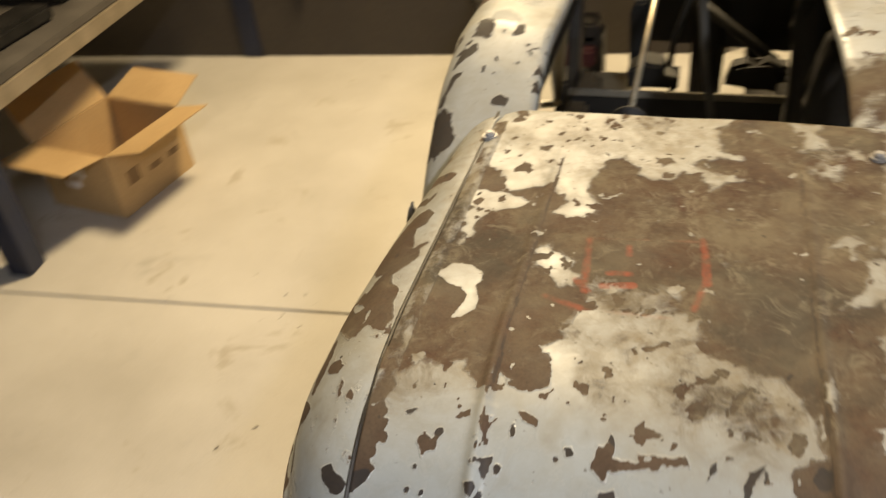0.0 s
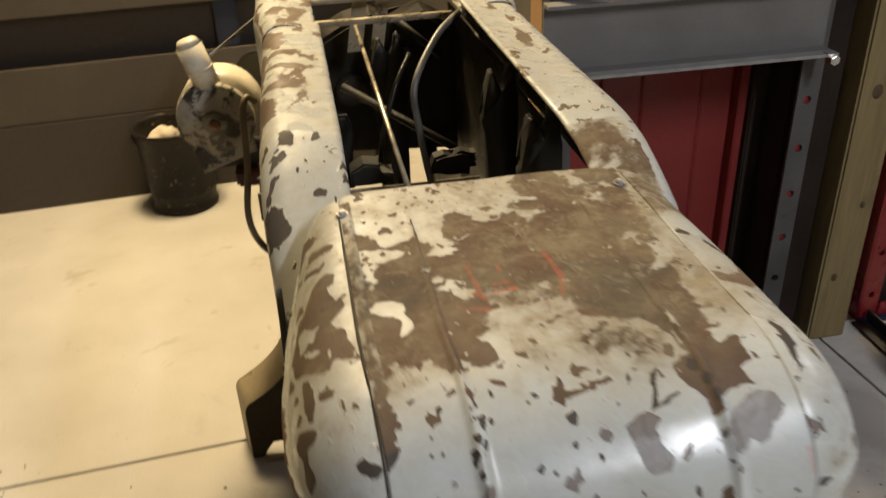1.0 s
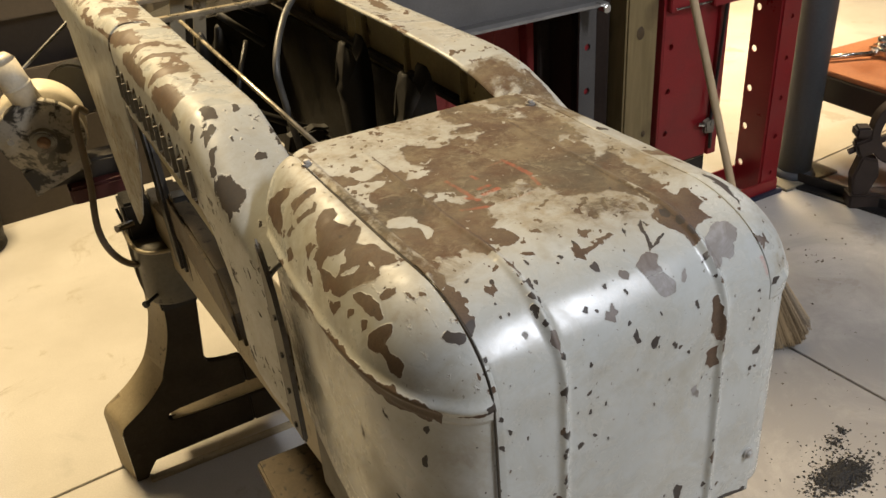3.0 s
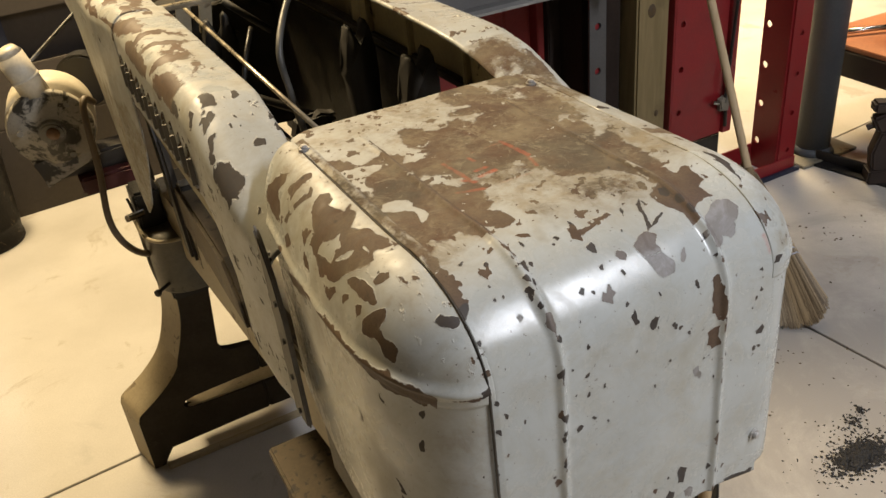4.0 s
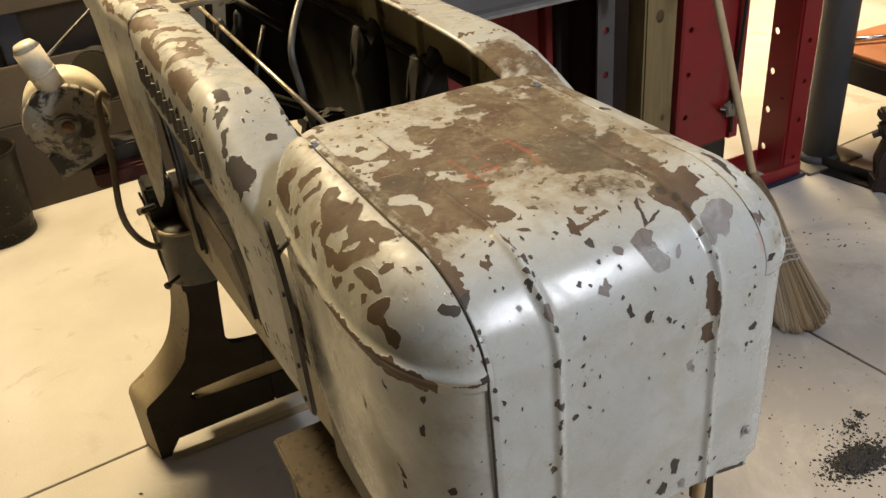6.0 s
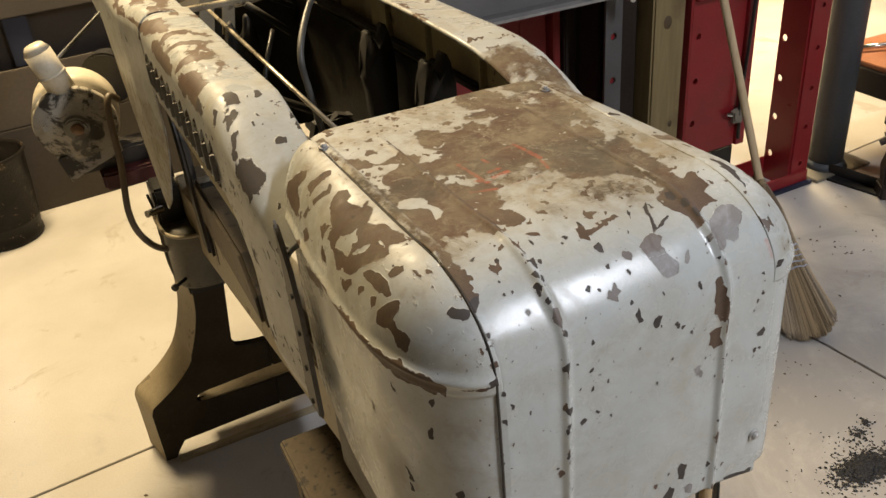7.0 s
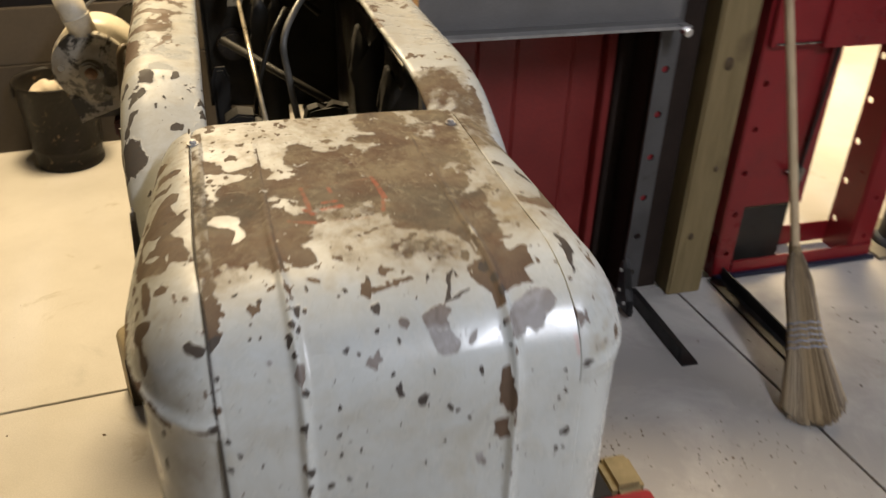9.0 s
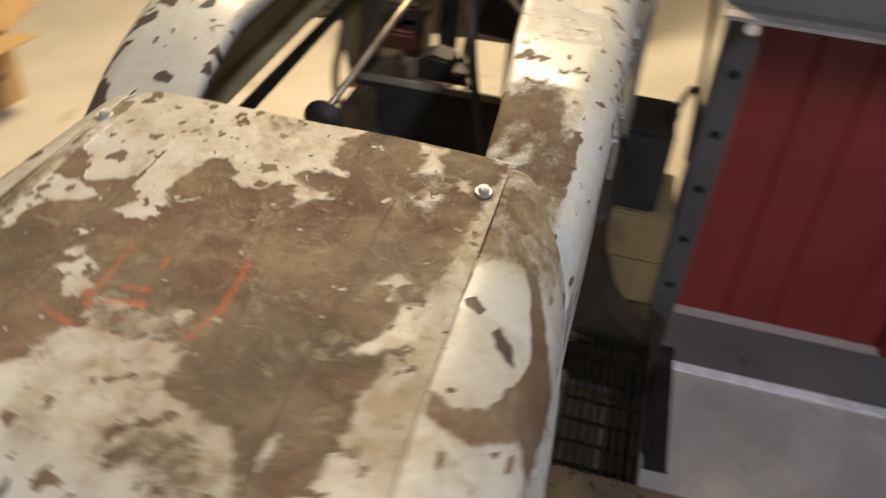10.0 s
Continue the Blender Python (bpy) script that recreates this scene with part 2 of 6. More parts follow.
SHELFBOARD = surface("grey_board", (0.058, 0.048, 0.038), (0.090, 0.073, 0.057), 0.7, 0, 2.5, 80, 0.2, 0.001)
WALLPAINT = surface("plain_wall", (0.15, 0.135, 0.11), (0.19, 0.17, 0.14), 0.8, 0, 1.2, 60, 0.2, 0.001)
STRAW = surface("broom_straw", (0.17, 0.12, 0.058), (0.29, 0.215, 0.115), 0.75, 0, 40, 300, 0.2, 0.0005)
STRANDS, strands_nt, strands_bsdf = nodes_of("loose_straw")
pick = strands_nt.nodes.new("ShaderNodeNewGeometry").outputs["Random Per Island"]
strand_tone = mix(strands_nt, pick, (0.10, 0.068, 0.036), (0.42, 0.32, 0.19))
strands_nt.links.new(strand_tone, strands_bsdf.inputs["Base Color"])
strands_bsdf.inputs["Roughness"].default_value = 0.6
THREAD = surface("broom_thread", (0.25, 0.27, 0.33), (0.45, 0.46, 0.5), 0.8, 0, 60, 300)
RUBBER = surface("rubber_hose", (0.085, 0.06, 0.032), (0.14, 0.10, 0.055), 0.5, 0, 20, 200)
GREYHOSE = surface("grey_conduit", (0.075, 0.072, 0.064), (0.13, 0.125, 0.11), 0.45, 0.2, 20, 300)
SLUDGE = surface("burnt_bucket", (0.008, 0.007, 0.006), (0.018, 0.015, 0.012), 0.45, 0.0, 16, 120, 0.6, 0.003, (0.15, 0.105, 0.06), 0.60)
SLUDGE.node_tree.nodes["Principled BSDF"].inputs["Specular IOR Level"].default_value = 0.2
RAG = surface("pale_rag", (0.55, 0.47, 0.36), (0.70, 0.62, 0.50), 0.9, 0, 20, 200, 0.4, 0.002)
ORANGE = surface("orange_top", (0.36, 0.12, 0.045), (0.50, 0.19, 0.07), 0.5, 0, 5, 100, 0.2, 0.001, (0.28, 0.12, 0.06), 0.62)
YELLOW = surface("yellow_label", (0.75, 0.50, 0.02), (0.85, 0.60, 0.04), 0.5, 0, 10, 200)
GRIT = surface("black_grit", (0.010, 0.010, 0.011), (0.03, 0.028, 0.028), 0.7, 0, 60, 300)
LITTER = surface("floor_litter", (0.10, 0.08, 0.06), (0.20, 0.15, 0.10), 0.9, 0, 60, 300)
PAPER = surface("paper", (0.72, 0.68, 0.66), (0.82, 0.79, 0.77), 0.8, 0, 20, 200)
# aluminium with its glint painted in as a near-white base
ALUMINIUM = surface("aluminium_glint", (0.86, 0.86, 0.87), (0.93, 0.93, 0.94), 0.30, 0.1, 20, 250, 0.1, 0.0005)


def timber(name, a, b, knot, spots=0):
    m, nt, bsdf = nodes_of(name)
    co = nt.nodes.new("ShaderNodeTexCoord").outputs["Object"]
    mp = nt.nodes.new("ShaderNodeMapping")
    mp.inputs["Scale"].default_value = (14, 14, 1.3)
    nt.links.new(co, mp.inputs[0])
    grain = noise_of(nt, 3.0, 8, 0.65, 0.8, mp.outputs[0])
    broad = noise_of(nt, 5.0, 4, 0.5, 0.0, co)
    col = mix(nt, ramp(nt, grain, 0.3, 0.7), a, b)
    col = mix(nt, ramp(nt, broad, 0.62, 0.72, 0.0, 0.7), col, knot)
    if spots:
        col = mix(nt, ramp(nt, noise_of(nt, spots, 3, 0.6, 0.0, co), 0.57, 0.64), col, knot)
    nt.links.new(col, bsdf.inputs["Base Color"])
    bsdf.inputs["Roughness"].default_value = 0.7
    bump(nt, bsdf, grain, 0.3, 0.001)
    return m


TIMBER = timber("weathered_timber", (0.165, 0.122, 0.052), (0.250, 0.190, 0.088), (0.085, 0.056, 0.024))
PLANK = timber("worn_plank", (0.060, 0.042, 0.020), (0.105, 0.075, 0.038), (0.022, 0.015, 0.009), 55)
HANDLE = timber("broom_handle", (0.42, 0.31, 0.18), (0.54, 0.42, 0.26), (0.26, 0.17, 0.09))

# ---- shapes ----


def part(name, bm, material, parent=None, label="", smooth=False):
    """Link a bmesh (or a mesh) as one object, under a thing or a part."""
    if isinstance(bm, bmesh.types.BMesh):
        bmesh.ops.recalc_face_normals(bm, faces=bm.faces)
        me = bpy.data.meshes.new(name)
        bm.to_mesh(me)
        bm.free()
    else:
        me = bm
    if not me.materials:
        me.materials.append(material)
    if smooth:
        me.shade_smooth()
    ob = new(name, me)
    if parent:
        ob.parent = parent
        ob.matrix_parent_inverse = parent.matrix_basis.inverted()
    if label:
        ob["label"] = label
    return ob


def thing(name, at, label, category, group="", kind=""):
    ob = new(name)
    ob.location = at
    ob.empty_display_size = 0.05
    return tagged(ob, label, category, group, kind)


def block(x0, x1, y0, y1, z0, z1, bevel=0.003, bm=None, m=None):
    bm = bm or bmesh.new()
    r = bmesh.ops.create_cube(bm, size=1.0)
    vs = r["verts"]
    for v in vs:
        v.co = Vector((x0 + (v.co.x + 0.5) * (x1 - x0), y0 + (v.co.y + 0.5) * (y1 - y0), z0 + (v.co.z + 0.5) * (z1 - z0)))
    if m:
        bmesh.ops.transform(bm, matrix=m, verts=vs)
    if bevel:
        es = {e for v in vs for e in v.link_edges}
        bmesh.ops.bevel(bm, geom=list(es), offset=bevel, segments=2, affect="EDGES", clamp_overlap=True)
    return bm


def bar(p, q, r, segs=14, bm=None, r2=None, bevel=0.0):
    """A round bar from p to q."""
    bm = bm or bmesh.new()
    p, q = Vector(p), Vector(q)
    d = q - p
    m = Matrix.Translation((p + q) / 2) @ d.to_track_quat("Z", "Y").to_matrix().to_4x4()
    res = bmesh.ops.create_cone(bm, cap_ends=True, segments=segs, radius1=r, radius2=r if r2 is None else r2, depth=d.length, matrix=m)
    if bevel:
        es = {e for v in res["verts"] for e in v.link_edges if len(e.link_faces) == 2 and any(len(f.verts) > 4 for f in e.link_faces)}
        bmesh.ops.bevel(bm, geom=list(es), offset=bevel, segments=2, affect="EDGES")
    return bm


def spline(points, n):
    """Catmull-Rom through the points."""
    ps = [Vector(p) for p in points]
    ps = [2 * ps[0] - ps[1], *ps, 2 * ps[-1] - ps[-2]]
    out = []
    for i in range(1, len(ps) - 2):
        a, b, c, d = ps[i - 1 : i + 3]
        for k in range(n):
            t = k / n
            out.append(0.5 * (2 * b + (c - a) * t + (2 * a - 5 * b + 4 * c - d) * t * t + (3 * b - a - 3 * c + d) * t ** 3))
    out.append(ps[-2])
    return out


def hose(points, r, n=8, segs=10, bm=None):
    bm = bm or bmesh.new()
    ps = spline(points, n)
    rings, up = [], Vector((0.31, 0.17, 0.93)).normalized()
    for i, p in enumerate(ps):
        d = (ps[min(i + 1, len(ps) - 1)] - ps[max(i - 1, 0)]).normalized()
        a = d.cross(up).normalized()
        up = a.cross(d).normalized()
        rings.append([bm.verts.new(p + r * (math.cos(t) * a + math.sin(t) * up)) for t in (2 * math.pi * k / segs for k in range(segs))])
    for a, b in zip(rings, rings[1:]):
        for k in range(segs):
            bm.faces.new((a[k], a[(k + 1) % segs], b[(k + 1) % segs], b[k]))
    bm.faces.new(rings[0])
    bm.faces.new(rings[-1][::-1])
    return bm


def slab(outline, axis, a, b, bevel=0.0, bm=None):
    """An outline (pairs in the two other axes, in xyz order) drawn out along an axis from a to b."""
    bm = bm or bmesh.new()

    def at(p, v):
        return Vector((v, p[0], p[1])) if axis == "x" else Vector((p[0], v, p[1])) if axis == "y" else Vector((p[0], p[1], v))

    one, two = [bm.verts.new(at(p, a)) for p in outline], [bm.verts.new(at(p, b)) for p in outline]
    n = len(outline)
    fs = [bm.faces.new(one), bm.faces.new(two[::-1])] + [bm.faces.new((one[i], one[(i + 1) % n], two[(i + 1) % n], two[i])) for i in range(n)]
    if bevel:
        es = list({e for f in fs[:2] for e in f.edges})
        bmesh.ops.bevel(bm, geom=es, offset=bevel, segments=2, affect="EDGES", clamp_overlap=True)
    return bm


def grid_mesh(name, rows, bare=None, mark=None, grime_shade=None, soot=None, zinc=None):
    """A sheet from rows of places, with its flaking, crayon and metal values."""
    h, w = len(rows), len(rows[0])
    me = bpy.data.meshes.new(name)
    me.from_pydata([p for r in rows for p in r], [], [(i * w + j, i * w + j + 1, (i + 1) * w + j + 1, (i + 1) * w + j) for i in range(h - 1) for j in range(w - 1)])
    for key, values in (("bare", bare), ("mark", mark), ("grime_shade", grime_shade), ("soot", soot), ("zinc", zinc)):
        if values is not None:
            me.attributes.new(key, "FLOAT", "POINT").data.foreach_set("value", np.asarray(values, dtype=np.float32).ravel())
    me.update()
    return me


def thicken(ob, t, inner=None):
    if inner:
        ob.data.materials.append(inner)
    m = ob.modifiers.new("sheet", "SOLIDIFY")
    m.thickness, m.offset = t, -1.0
    if inner:
        m.material_offset = 1
    return ob


def fbm(p, scale, seed=0.0, octaves=4):
    return noise.fractal((p[0] * scale + seed, p[1] * scale - seed, p[2] * scale + 0.7 * seed), 0.8, 2.1, octaves)


def blots(a, b, spots):
    """How deep (a, b) lies inside the nearest of some oval spots: 1 in the middle, 0 at the rim."""
    best = -1.0
    for ca, cb, ra, rb, turn in spots:
        da, db = a - ca, b - cb
        if abs(da) > 0.08 or abs(db) > 0.08:
            continue
        c, s = math.cos(radians(turn)), math.sin(radians(turn))
        best = max(best, 1.0 - math.hypot((c * da + s * db) / ra, (c * db - s * da) / rb))
    return best


def warped(a, b, p, size, scale, seed):
    """The place (a, b) pushed about, so that no spot keeps an even outline."""
    return a + size * fbm(p, scale, seed, 4), b + size * fbm(p, scale, seed + 11.0, 4)


# ---- setting ----
GRID = pose(1.268, 0.40, 0, 0, 0, 4.6)  # the floor's joints: one crossing and their turn
JY = 0.70  # where the second joint crosses the first
floor = part("floor", block(-4.2, 5.4, -3.6, 5.2, -0.10, -0.012, 0), JOINT)
tagged(floor, "pale dusty concrete workshop floor with thin saw-cut joints", "floor", kind="structure")
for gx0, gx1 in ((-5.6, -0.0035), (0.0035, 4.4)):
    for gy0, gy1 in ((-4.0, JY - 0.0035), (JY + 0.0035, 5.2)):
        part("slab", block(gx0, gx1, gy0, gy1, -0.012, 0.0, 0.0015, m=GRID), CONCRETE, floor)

NORTH = pose(-0.9, 2.575, 0, 0, 0, 4.6)  # the foot of the storage rack along the north wall
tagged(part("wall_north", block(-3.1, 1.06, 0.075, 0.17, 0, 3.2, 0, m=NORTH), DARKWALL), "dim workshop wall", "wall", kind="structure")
for nm, b in (("wall_north_far", (0.0, 5.2, 4.6, 4.75)), ("wall_west", (-3.9, -3.75, -3.4, 2.70)),
              ("wall_south", (-3.75, 5.2, -3.55, -3.4)), ("wall_east", (5.05, 5.2, -3.4, 4.6)), ("wall_return", (0.05, 0.2, 2.76, 4.6))):
    tagged(part(nm, block(*b, 0, 3.2, 0), WALLPAINT), "plain workshop wall", "wall", kind="structure")
tagged(part("ceiling", block(-3.9, 5.2, -3.55, 4.75, 3.2, 3.35, 0), WALLPAINT), "plain workshop ceiling", "ceiling", kind="structure")

# ---- the machine ----
machine = thing("machine_tool", (0, 0.5, 0), "old cream machine tool with rounded sheet-metal guards, paint flaking to brown", "machine")
ZT, YC, YR, RY, RZ = 1.093, -0.252, 0.042, 0.115, 0.080
XL, XR, RXL, RXR = -0.144, 0.153, 0.063, 0.068  # the lid's two edges; how far the cheeks reach beyond them
FLAT, ARC, TALL = YR - YC, 0.155, 0.680
ZC, LOW = ZT - RZ, 0.782

# Outlines of the worn places. W: paint still whole; S, F: paint under a film; B, K, T, G: bare to brown primer, black iron, dull metal, grey metal.
# On the lid by x and the way from its rear edge; on the cheek by the way from its rear edge and the way down from the seam.
TOP_A = [("B", [(-.149, .046), (-.138, .172), (-.137, .246), (-.132, .312), (-.127, .305), (-.115, .300), (-.098, .298), (-.086, .312), (-.079, .312), (-.076, .296), (-.066, .309), (-.056, .312), (-.048, .307), (-.048, .290), (-.059, .278), (-.044, .270), (-.041, .250), (-.037, .231), (-.019, .239), (.026, .239), (.031, .268), (.045, .272), (.056, .284), (.075, .284), (.085, .303), (.087, .319), (.098, .338), (.114, .335), (.151, .004), (.086, -.011), (-.044, -.008)]),
          ("B", [(.074, .328), (.086, .324), (.117, .315), (.135, .312), (.133, .334), (.121, .339), (.129, .352), (.119, .352), (.099, .358), (.097, .368), (.088, .369), (.087, .357), (.080, .348), (.073, .340)])]
TOP_B = [("W", [(-.146, .002), (.057, -.009), (.032, .017), (.036, .050), (.049, .060), (.025, .064), (.017, .071), (.028, .080), (.049, .090), (.040, .092), (.031, .105), (.022, .086), (.010, .082), (-.000, .095), (-.014, .093), (-.018, .081), (-.035, .067), (-.047, .076), (-.051, .096), (-.051, .117), (-.044, .132), (-.047, .144), (-.064, .151), (-.075, .146), (-.066, .131), (-.080, .107), (-.089, .111), (-.107, .122), (-.115, .109), (-.122, .095), (-.135, .087), (-.144, .065), (-.144, .031)]),
          ("B", [(-.008, .068), (-.001, .064), (.003, .072), (-.004, .079)]),
          ("F", [(-.059, .013), (-.038, .002), (-.025, .019), (-.039, .032), (-.055, .028)]),
          ("B", [(-.097, .056), (-.087, .053), (-.089, .064), (-.095, .063)])]
TOP_C = [("W", [(-.144, .131), (-.139, .126), (-.107, .125), (-.091, .132), (-.099, .140), (-.112, .149), (-.122, .157), (-.124, .168), (-.122, .183), (-.127, .191), (-.131, .189), (-.127, .181), (-.133, .174), (-.131, .165), (-.136, .152), (-.128, .144), (-.138, .138)]),
          ("C", [(-.134, .222), (-.129, .217), (-.126, .211), (-.114, .211), (-.106, .218), (-.104, .225), (-.107, .231), (-.102, .242), (-.102, .253), (-.108, .260), (-.113, .262), (-.110, .251), (-.109, .241), (-.115, .233), (-.124, .231)]),
          ("W", [(-.078, .189), (-.070, .181), (-.061, .189), (-.050, .200), (-.045, .213), (-.048, .225), (-.057, .224), (-.064, .211), (-.074, .207)]),
          ("S", [(-.040, .232), (-.032, .217), (-.023, .210), (-.008, .224), (.012, .223), (.003, .235), (-.016, .240), (-.034, .249)])]
TOP_D = [("S", [(-.039, .257), (-.017, .261), (.002, .262), (.026, .258), (.022, .268), (.003, .273), (-.000, .300), (.013, .311), (-.022, .325), (-.031, .294)]),
          ("S", [(.047, .281), (.059, .285), (.061, .294), (.053, .295)]),
          ("S", [(.061, .290), (.075, .286), (.077, .298), (.085, .304), (.059, .308)]),
          ("F", [(.014, .298), (.034, .295), (.056, .300), (.059, .305), (.032, .312), (.021, .313)]),
          ("W", [(.086, .004), (.107, .002), (.104, .018), (.113, .036), (.088, .041), (.092, .026)]),
          ("W", [(.122, .035), (.130, .036), (.135, .050), (.127, .048)]),
          ("S", [(.092, .065), (.104, .053), (.107, .068), (.098, .069)]),
          ("W", [(.103, .158), (.112, .145), (.121, .149), (.127, .154), (.118, .159), (.116, .168), (.111, .158)])]
TOP_E = [("W", [(.122, .172), (.135, .165), (.134, .207), (.104, .219), (.108, .212), (.119, .197), (.122, .183)]),
          ("S", [(.056, .134), (.075, .137), (.073, .157), (.069, .173), (.065, .152)]),
          ("S", [(.032, .194), (.040, .185), (.046, .188), (.042, .195)]),
          ("W", [(.129, .252), (.141, .257), (.142, .266), (.130, .264)]),
          ("W", [(.112, .307), (.123, .299), (.130, .292), (.136, .295), (.135, .305), (.125, .301), (.116, .308)]),
          ("W", [(.089, .281), (.093, .275), (.096, .284), (.091, .302), (.093, .310), (.090, .311), (.091, .295)])]
FRONT_A = [("B", [(-.141, .279), (-.134, .313), (-.130, .317), (-.131, .325), (-.127, .331), (-.130, .338), (-.127, .343), (-.132, .348), (-.130, .352), (-.133, .355), (-.129, .360), (-.132, .368), (-.140, .374), (-.142, .362), (-.141, .344), (-.140, .318)]),
          ("K", [(-.155, .368), (-.149, .365), (-.144, .368), (-.134, .363), (-.133, .369), (-.138, .374), (-.146, .378), (-.151, .375)]),
          ("B", [(-.110, .343), (-.105, .340), (-.098, .344), (-.098, .348), (-.104, .349), (-.110, .347)]),
          ("B", [(-.056, .324), (-.046, .324), (-.046, .329), (-.054, .329)]),
          ("K", [(-.073, .353), (-.072, .348), (-.067, .345), (-.067, .352), (-.070, .356)]),
          ("K", [(-.081, .358), (-.076, .357), (-.074, .359), (-.075, .364), (-.079, .362)]),
          ("K", [(-.080, .384), (-.077, .382), (-.075, .386), (-.078, .389)])]
FRONT_B = [("T", [(-.077, .394), (-.071, .395), (-.071, .405), (-.074, .413), (-.076, .409), (-.078, .401)]),
          ("K", [(-.079, .450), (-.075, .445), (-.072, .446), (-.074, .455), (-.078, .455)]),
          ("G", [(-.098, .386), (-.095, .385), (-.094, .389), (-.097, .391)]),
          ("K", [(-.040, .386), (-.036, .383), (-.034, .385), (-.036, .390)]),
          ("K", [(-.033, .336), (-.029, .336), (-.027, .339), (-.031, .340)]),
          ("B", [(-.016, .333), (-.008, .337), (.007, .337), (.005, .332), (.012, .333), (.025, .331), (.027, .335), (.018, .337), (.011, .340), (.001, .341), (-.009, .343), (-.012, .349), (-.018, .343)]),
          ("K", [(-.014, .353), (-.007, .351), (-.006, .356), (-.009, .363), (-.013, .359)])]
FRONT_C = [("T", [(-.024, .401), (-.021, .394), (-.018, .396), (-.014, .391), (-.013, .396), (-.010, .399), (-.014, .401), (-.016, .407)]),
          ("T", [(.007, .370), (.010, .367), (.016, .369), (.017, .374), (.013, .379), (.009, .375)]),
          ("K", [(.002, .384), (.005, .383), (.006, .387), (.003, .389)]),
          ("K", [(-.013, .374), (-.009, .373), (-.010, .378), (-.013, .377)]),
          ("K", [(.038, .334), (.041, .331), (.042, .336), (.037, .341)]),
          ("K", [(.047, .360), (.052, .352), (.056, .337), (.061, .331), (.062, .333), (.058, .342), (.055, .353), (.052, .359)]),
          ("K", [(.051, .359), (.062, .353), (.072, .348), (.072, .351), (.061, .357)]),
          ("T", [(.027, .366), (.036, .361), (.046, .360), (.053, .365), (.048, .371), (.048, .380), (.028, .379), (.027, .372)])]
FRONT_D = [("G", [(.029, .379), (.048, .380), (.049, .385), (.053, .393), (.049, .403), (.040, .405), (.034, .399), (.032, .388)]),
          ("G", [(.059, .394), (.065, .388), (.070, .385), (.068, .392), (.062, .398)]),
          ("K", [(-.004, .427), (.002, .420), (.002, .429), (.004, .436), (-.001, .437)]),
          ("K", [(.013, .443), (.017, .437), (.025, .438), (.023, .444), (.020, .451), (.016, .451)]),
          ("B", [(.087, .422), (.093, .421), (.095, .442), (.099, .457), (.097, .467), (.090, .468), (.083, .461), (.081, .446), (.085, .433)]),
          ("B", [(.078, .480), (.083, .477), (.094, .476), (.094, .499), (.087, .501), (.081, .493)]),
          ("K", [(.091, .380), (.096, .378), (.095, .385), (.091, .386)]),
          ("K", [(.091, .401), (.096, .400), (.095, .405)])]
FRONT_E = [("K", [(.141, .505), (.149, .500), (.153, .505), (.150, .510), (.143, .509)]),
          ("K", [(.137, .435), (.142, .433), (.142, .439)]),
          ("G", [(.096, .396), (.096, .378), (.101, .371), (.112, .365), (.119, .359), (.130, .356), (.139, .361), (.144, .370), (.139, .377), (.129, .383), (.125, .391), (.118, .393), (.112, .388), (.108, .395), (.100, .399)]),
          ("K", [(-.045, .513), (-.041, .511), (-.038, .517), (-.041, .518)]),
          ("K", [(.054, .628), (.065, .632), (.062, .651), (.054, .648)]),
          ("G", [(.061, .661), (.074, .664), (.073, .677), (.064, .672)]),
          ("K", [(.116, .676), (.156, .684), (.152, .692), (.135, .689), (.121, .685)]),
          ("G", [(.065, .513), (.073, .513), (.074, .525), (.067, .523)]),
          ("K", [(-.128, .469), (-.123, .471), (-.124, .478), (-.127, .475)])]
FRONT_F = [("K", [(-.136, .483), (-.131, .483), (-.131, .490), (-.136, .487)]),
          ("K", [(.036, .665), (.044, .652), (.050, .657), (.047, .671)])]
LEFT_A = [("B", [(.026, .074), (.046, .056), (.066, .038), (.074, .050), (.061, .065), (.086, .081), (.078, .094), (.050, .097), (.022, .089)]),
          ("B", [(.088, .052), (.096, .032), (.102, .015), (.110, .017), (.109, .034), (.104, .058)]),
          ("B", [(.113, .059), (.126, .035), (.121, .029), (.130, .026), (.136, .034), (.121, .060)]),
          ("B", [(.148, .042), (.146, .025), (.153, .016), (.168, .018), (.171, .027), (.185, .019), (.196, .017), (.188, .004), (.211, .010), (.225, .025), (.238, .010), (.256, .011), (.268, .003), (.281, .008), (.276, .026), (.283, .031), (.279, .043), (.261, .058), (.227, .080), (.195, .074), (.181, .069), (.184, .057), (.168, .052)])]
LEFT_B = [("W", [(.204, .054), (.218, .043), (.221, .036), (.226, .043), (.236, .043), (.231, .051), (.237, .059), (.234, .068), (.219, .065), (.201, .071)]),
          ("W", [(.240, .057), (.246, .047), (.251, .037), (.254, .043), (.247, .055)]),
          ("W", [(.260, .033), (.259, .027), (.272, .030)]),
          ("B", [(.153, .069), (.164, .058), (.174, .063), (.174, .076)]),
          ("B", [(.106, .094), (.124, .085), (.134, .091), (.116, .105)]),
          ("B", [(.102, .080), (.107, .066), (.116, .068), (.112, .081)]),
          ("B", [(.170, .080), (.184, .079), (.196, .094), (.181, .093)]),
          ("B", [(.217, .073), (.256, .055), (.258, .065), (.251, .074), (.236, .076)]),
          ("B", [(.243, .083), (.255, .076), (.262, .081), (.254, .090), (.243, .089)]),
          ("B", [(.266, .076), (.278, .069), (.282, .074), (.272, .082)])]
